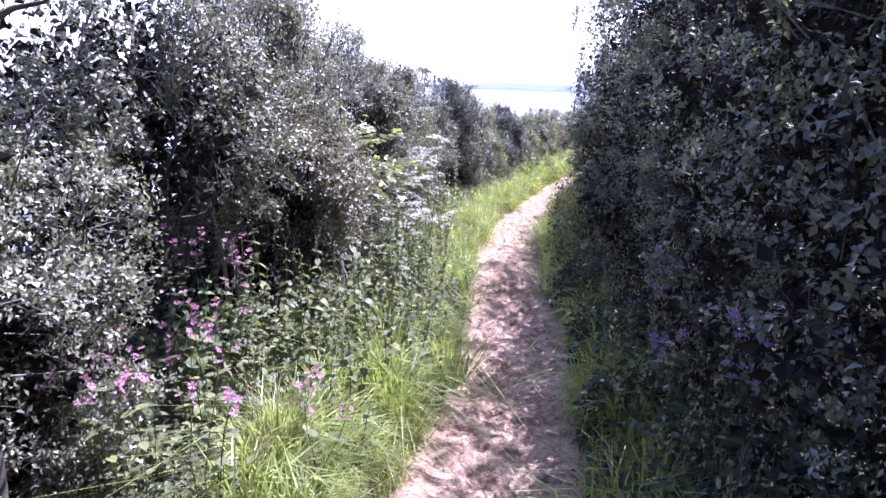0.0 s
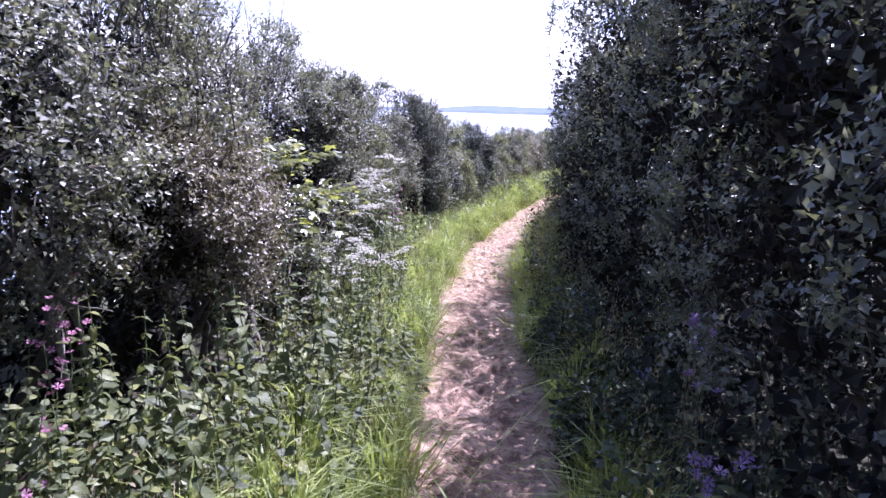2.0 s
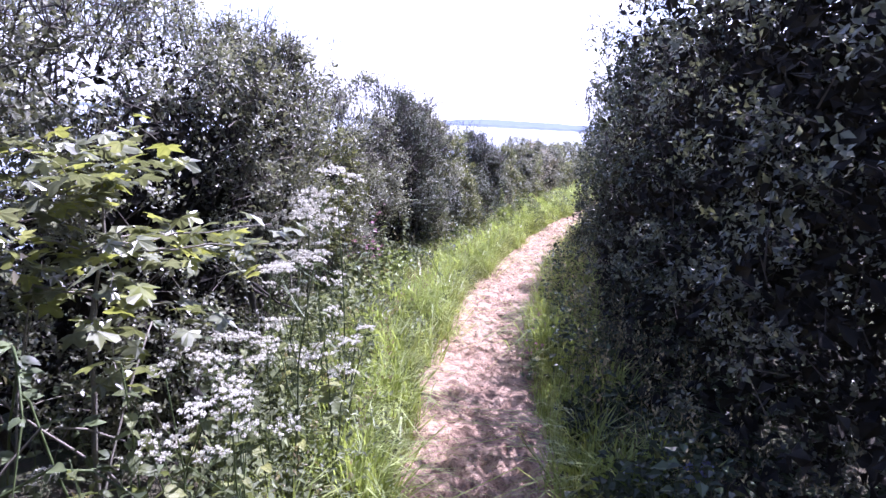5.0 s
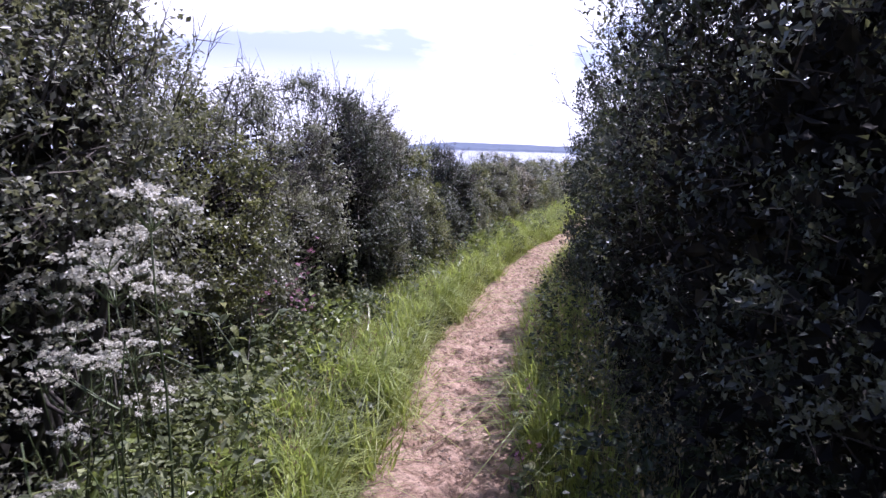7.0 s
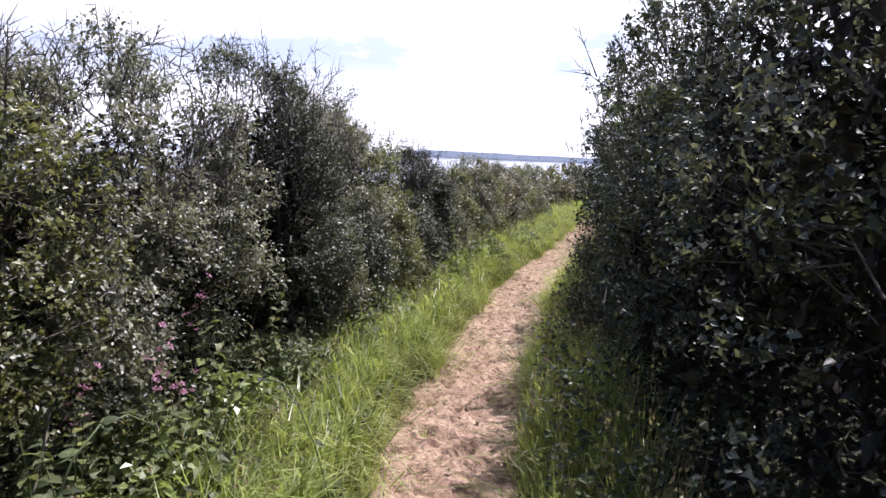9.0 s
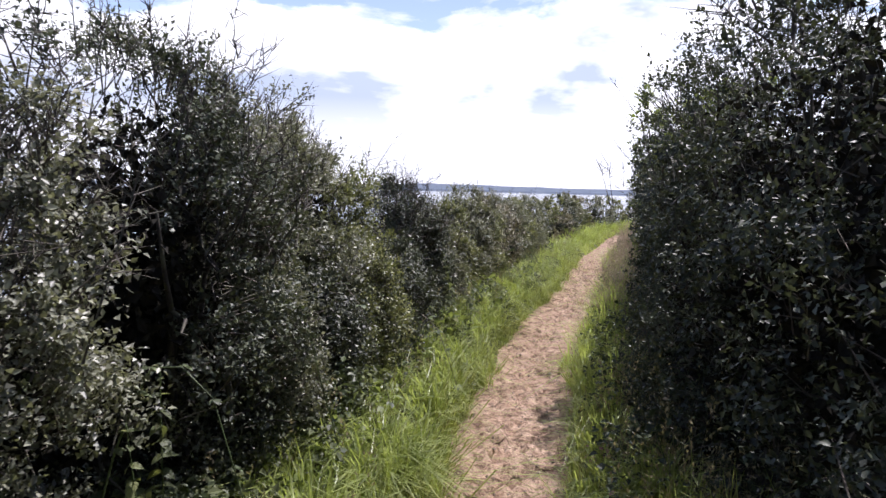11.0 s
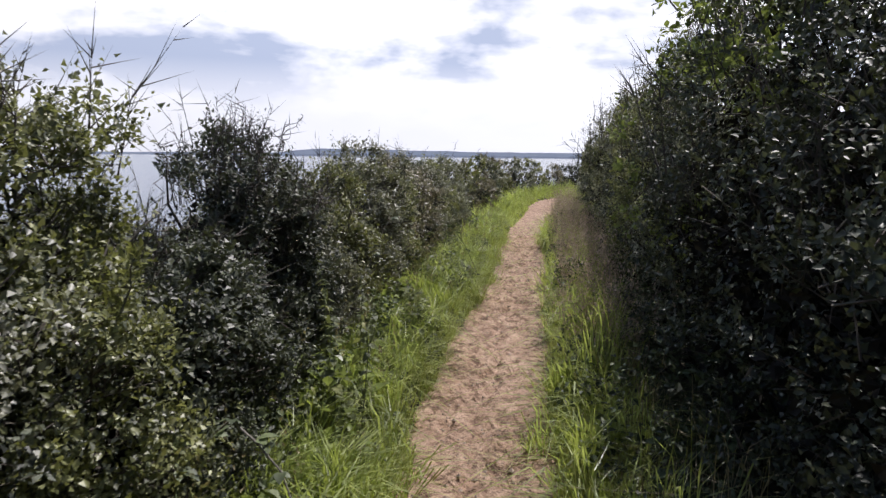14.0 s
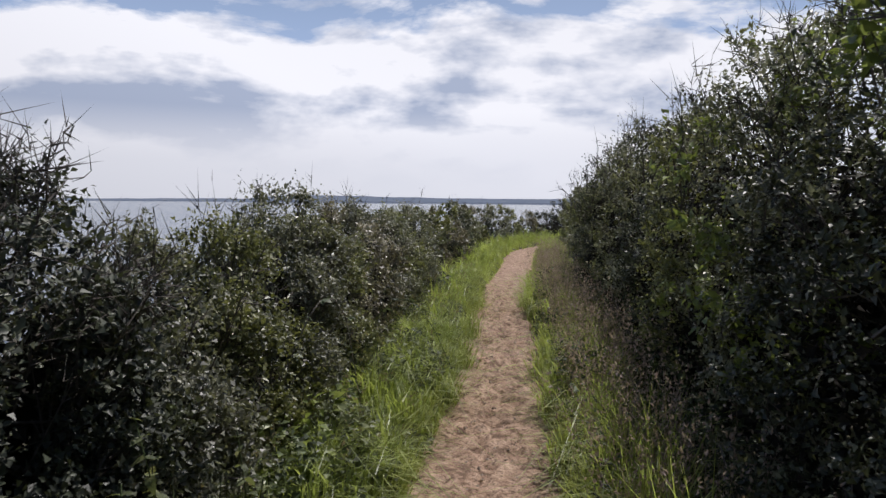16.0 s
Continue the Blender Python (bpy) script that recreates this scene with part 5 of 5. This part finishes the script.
# ---------------------------------------------------------------- maple sapling, brambles, sticks
def make_sapling(seed, h, spread, leaves):
    rng = np.random.RandomState(seed)
    root = tagged(new("maple_sapling"), "young maple with large yellow-green lobed leaves", "sapling")
    trunk = crooked(rng, (0, 0, 0), (0.05, -0.05, h), 8, 0.02)
    part("trunk", mesh_of("trunk", *tube(trunk, np.linspace(0.012, 0.004, 8), 6), PALE_BARK, True), root)
    for i in range(18):
        k = rng.randint(5, 8)
        a = rng.uniform(0, 6.28)
        e = trunk[k] + np.array([math.cos(a) * spread * rng.uniform(0.4, 1), math.sin(a) * spread * rng.uniform(0.4, 1), rng.uniform(-0.12, 0.14)])
        line = crooked(rng, trunk[k], e, 6, 0.018)
        part("branch", mesh_of("branch", *tube(line, np.linspace(0.0045, 0.0018, 6), 4), PALE_BARK, True), root)
        for j in range(leaves // 18):
            q = line[rng.randint(1, 6)] + rng.normal(0, 0.045, 3)
            set_part("leaf", MAPLE_LEAVES[rng.randint(3)], root, q, rng.uniform(0, 360), rng.uniform(-30, 12), rng.uniform(0.05, 0.085), rng.uniform(-35, 35))
    return root


sapling = make_sapling(131, 1.3, 0.6, 380)
sapling.matrix_basis = pose(*stand(5.85, -1.34))


def make_bramble(seed, reach, h):
    rng = np.random.RandomState(seed)
    root = tagged(new("bramble"), "arching bramble cane with glossy three-part leaves", "bramble", "brambles along the hedge")
    for c in range(2):
        a = rng.uniform(0, 6.28)
        us = np.linspace(0, 1, 9)
        line = np.stack([np.cos(a) * reach * us, np.sin(a) * reach * us, h * 4 * us * (1 - us) * 0.8 + 0.35 * h * us], 1) + np.cumsum(rng.normal(0, 0.012, (9, 3)), 0)
        line[0] = (0, 0, 0)
        part("cane", mesh_of("cane", *tube(line, np.linspace(0.0048, 0.002, 9), 5), PALE_BARK if c else STALK, True), root)
        for k in range(1, 9):
            set_part("leaf", BRAMBLE_LEAVES[rng.randint(2)], root, line[k], math.degrees(a) - 90 + (60 if k % 2 else -60) + rng.uniform(-30, 30), rng.uniform(-15, 35), rng.uniform(0.036, 0.058), rng.uniform(-25, 25))
    return root


BRAMBLES = [make_bramble(141 + i, r, h) for i, (r, h) in enumerate(((0.6, 0.5), (0.75, 0.7), (0.5, 0.85), (0.7, 1.0)))]
rng = np.random.RandomState(64)
plant_out(BRAMBLES, scatter(rng, 10, 5.0, 9, -1.6, -1.1, 0.3) + scatter(rng, 16, 9, 22, -1.35, -0.95, 0.45), rng, 0.8, 1.25)


def make_stick(seed, s, v, lean_s, lean_v, length, radius, label, bark=None):
    """A bare grey stem that leans in the hedge, its foot in the ground."""
    rng = np.random.RandomState(seed)
    root = tagged(new("dead_stem"), label, "stick")
    x, y, z = stand(s, v)
    x2, y2 = spot(s + lean_s, v + lean_v)
    top = np.array([float(x2) - x, float(y2) - y, math.sqrt(max(0.04, length**2 - lean_s**2 - lean_v**2))])
    line = crooked(rng, (0, 0, -0.05), top, 9, 0.012)
    part("stem", mesh_of("stem", *tube(line, np.linspace(radius, radius * 0.45, 9), 7), bark or PALE_BARK, True), root)
    for _ in range(5):
        k = rng.randint(3, 8)
        e = line[k] + unit(rng.normal(0, 1, (1, 3)) + np.array([[0, 0, 0.7]]))[0] * rng.uniform(0.2, 0.5)
        part("side_branch", mesh_of("side_branch", *tube(crooked(rng, line[k], e, 5, 0.02), np.linspace(radius * 0.4, 0.002, 5), 5), bark or PALE_BARK, True), root)
    root.location = (x, y, z)


make_stick(151, 3.85, -1.62, -0.25, -0.22, 1.6, 0.016, "pale bare stem leaning out of the thorn bush")
make_stick(152, 3.95, -1.56, -0.22, -0.20, 1.55, 0.014, "pale bare stem leaning out of the thorn bush")
make_stick(153, 1.75, -1.42, 0.2, -0.1, 2.7, 0.04, "dark upright trunk of an old thorn", BARK)
make_stick(154, 4.6, -1.05, 0.35, -0.3, 0.75, 0.014, "short dead stick leaning among nettles")
make_stick(155, 6.0, -1.0, -0.15, -0.75, 1.0, 0.008, "thin pale cane leaning across the dark gap")


# ---------------------------------------------------------------- tall seeding grasses, stones and litter
def seed_grasses(name, label, count, s0, s1, v0, v1, lo, hi, seed, mat):
    rng = np.random.RandomState(seed)
    s, v = rng.uniform(s0, s1, count), rng.uniform(v0, v1, count)
    x, y = spot(s, v)
    foot = np.stack([x, y, ground_z(s, v)], 1)
    L = rng.uniform(lo, hi, count)
    tip = foot + (np.array([0, 0, 1.0]) + rng.normal(0, 0.16, (count, 3)) * np.array([1, 1, 0])) * L[:, None]
    n = 12
    u = rng.uniform(0.66, 1.02, (count, n))
    at = foot[:, None] + (tip - foot)[:, None] * u[..., None] + rng.normal(0, 0.012, (count, n, 3)) * (1.35 - u)[..., None] * 2.2
    at = at.reshape(-1, 3)
    q = leaf_quads(at, rng.normal(0, 0.5, at.shape) + np.array([0, 0, 0.9]), rng.normal(0, 1, at.shape), rng.uniform(0.013, 0.026, len(at)), 0.5)
    me = mesh_of(name, *joined([thin_spikes(foot, tip, 0.0016), q]), mat)
    tagged(new(name, me), label, "grass", kind="stuff")


seed_grasses("seeding_grass", "tall reddish-brown seeding grass and sorrel beside the path", 1500, 15.8, 28, 0.50, 1.02, 0.4, 0.8, 161, SEED_HEAD)
seed_grasses("seeding_grass", "tall seeding grass stems along the sunny verge", 260, 0, 25, -1.1, -0.5, 0.35, 0.62, 162, DRY_GRASS)
seed_grasses("seeding_grass", "thin grass stems in the shade under the hedge", 420, 0, 13.5, 0.5, 0.95, 0.4, 0.75, 163, DRY_GRASS)


def build_stones():
    rng = np.random.RandomState(171)
    n = 2600
    s, v = rng.uniform(-1, 24, n), np.clip(rng.normal(0, 0.24, n), -0.42, 0.42)
    x, y = spot(s, v)
    c = np.stack([x, y, base_z(s) - 0.018], 1)
    size = rng.gamma(2.0, 0.0022, n) + 0.003
    o = np.array([(1, 0, 0), (-1, 0, 0), (0, 1, 0), (0, -1, 0), (0, 0, 0.7), (0, 0, -0.7)], float)
    V = c[:, None] + o[None] * size[:, None, None] * rng.uniform(0.6, 1.4, (n, 6, 1))
    f = np.array([(0, 2, 4), (2, 1, 4), (1, 3, 4), (3, 0, 4), (2, 0, 5), (1, 2, 5), (3, 1, 5), (0, 3, 5)])
    me = mesh_of("gravel", V.reshape(-1, 3), (np.arange(n)[:, None, None] * 6 + f[None]).reshape(-1, 3), STONE)
    tagged(new("gravel", me), "small stones and crumbs of earth on the path", "gravel", kind="stuff")
    m = 2600
    s, v = rng.uniform(-1, 24, m), rng.choice([-1, 1], m) * rng.uniform(0.0, 0.45, m)
    x, y = spot(s, v)
    a = rng.uniform(0, 6.28, m)
    p = np.stack([x, y, base_z(s) - 0.008 + rng.uniform(0, 0.012, m)], 1)
    e = p + np.stack([np.cos(a), np.sin(a), rng.normal(0, 0.06, m)], 1) * rng.gamma(2.0, 0.014, m)[:, None]
    me = mesh_of("litter", *thin_spikes(p, e, 0.0018), DRY_GRASS)
    tagged(new("litter", me), "dry straw and broken twigs scattered on the path", "litter", kind="stuff")


build_stones()
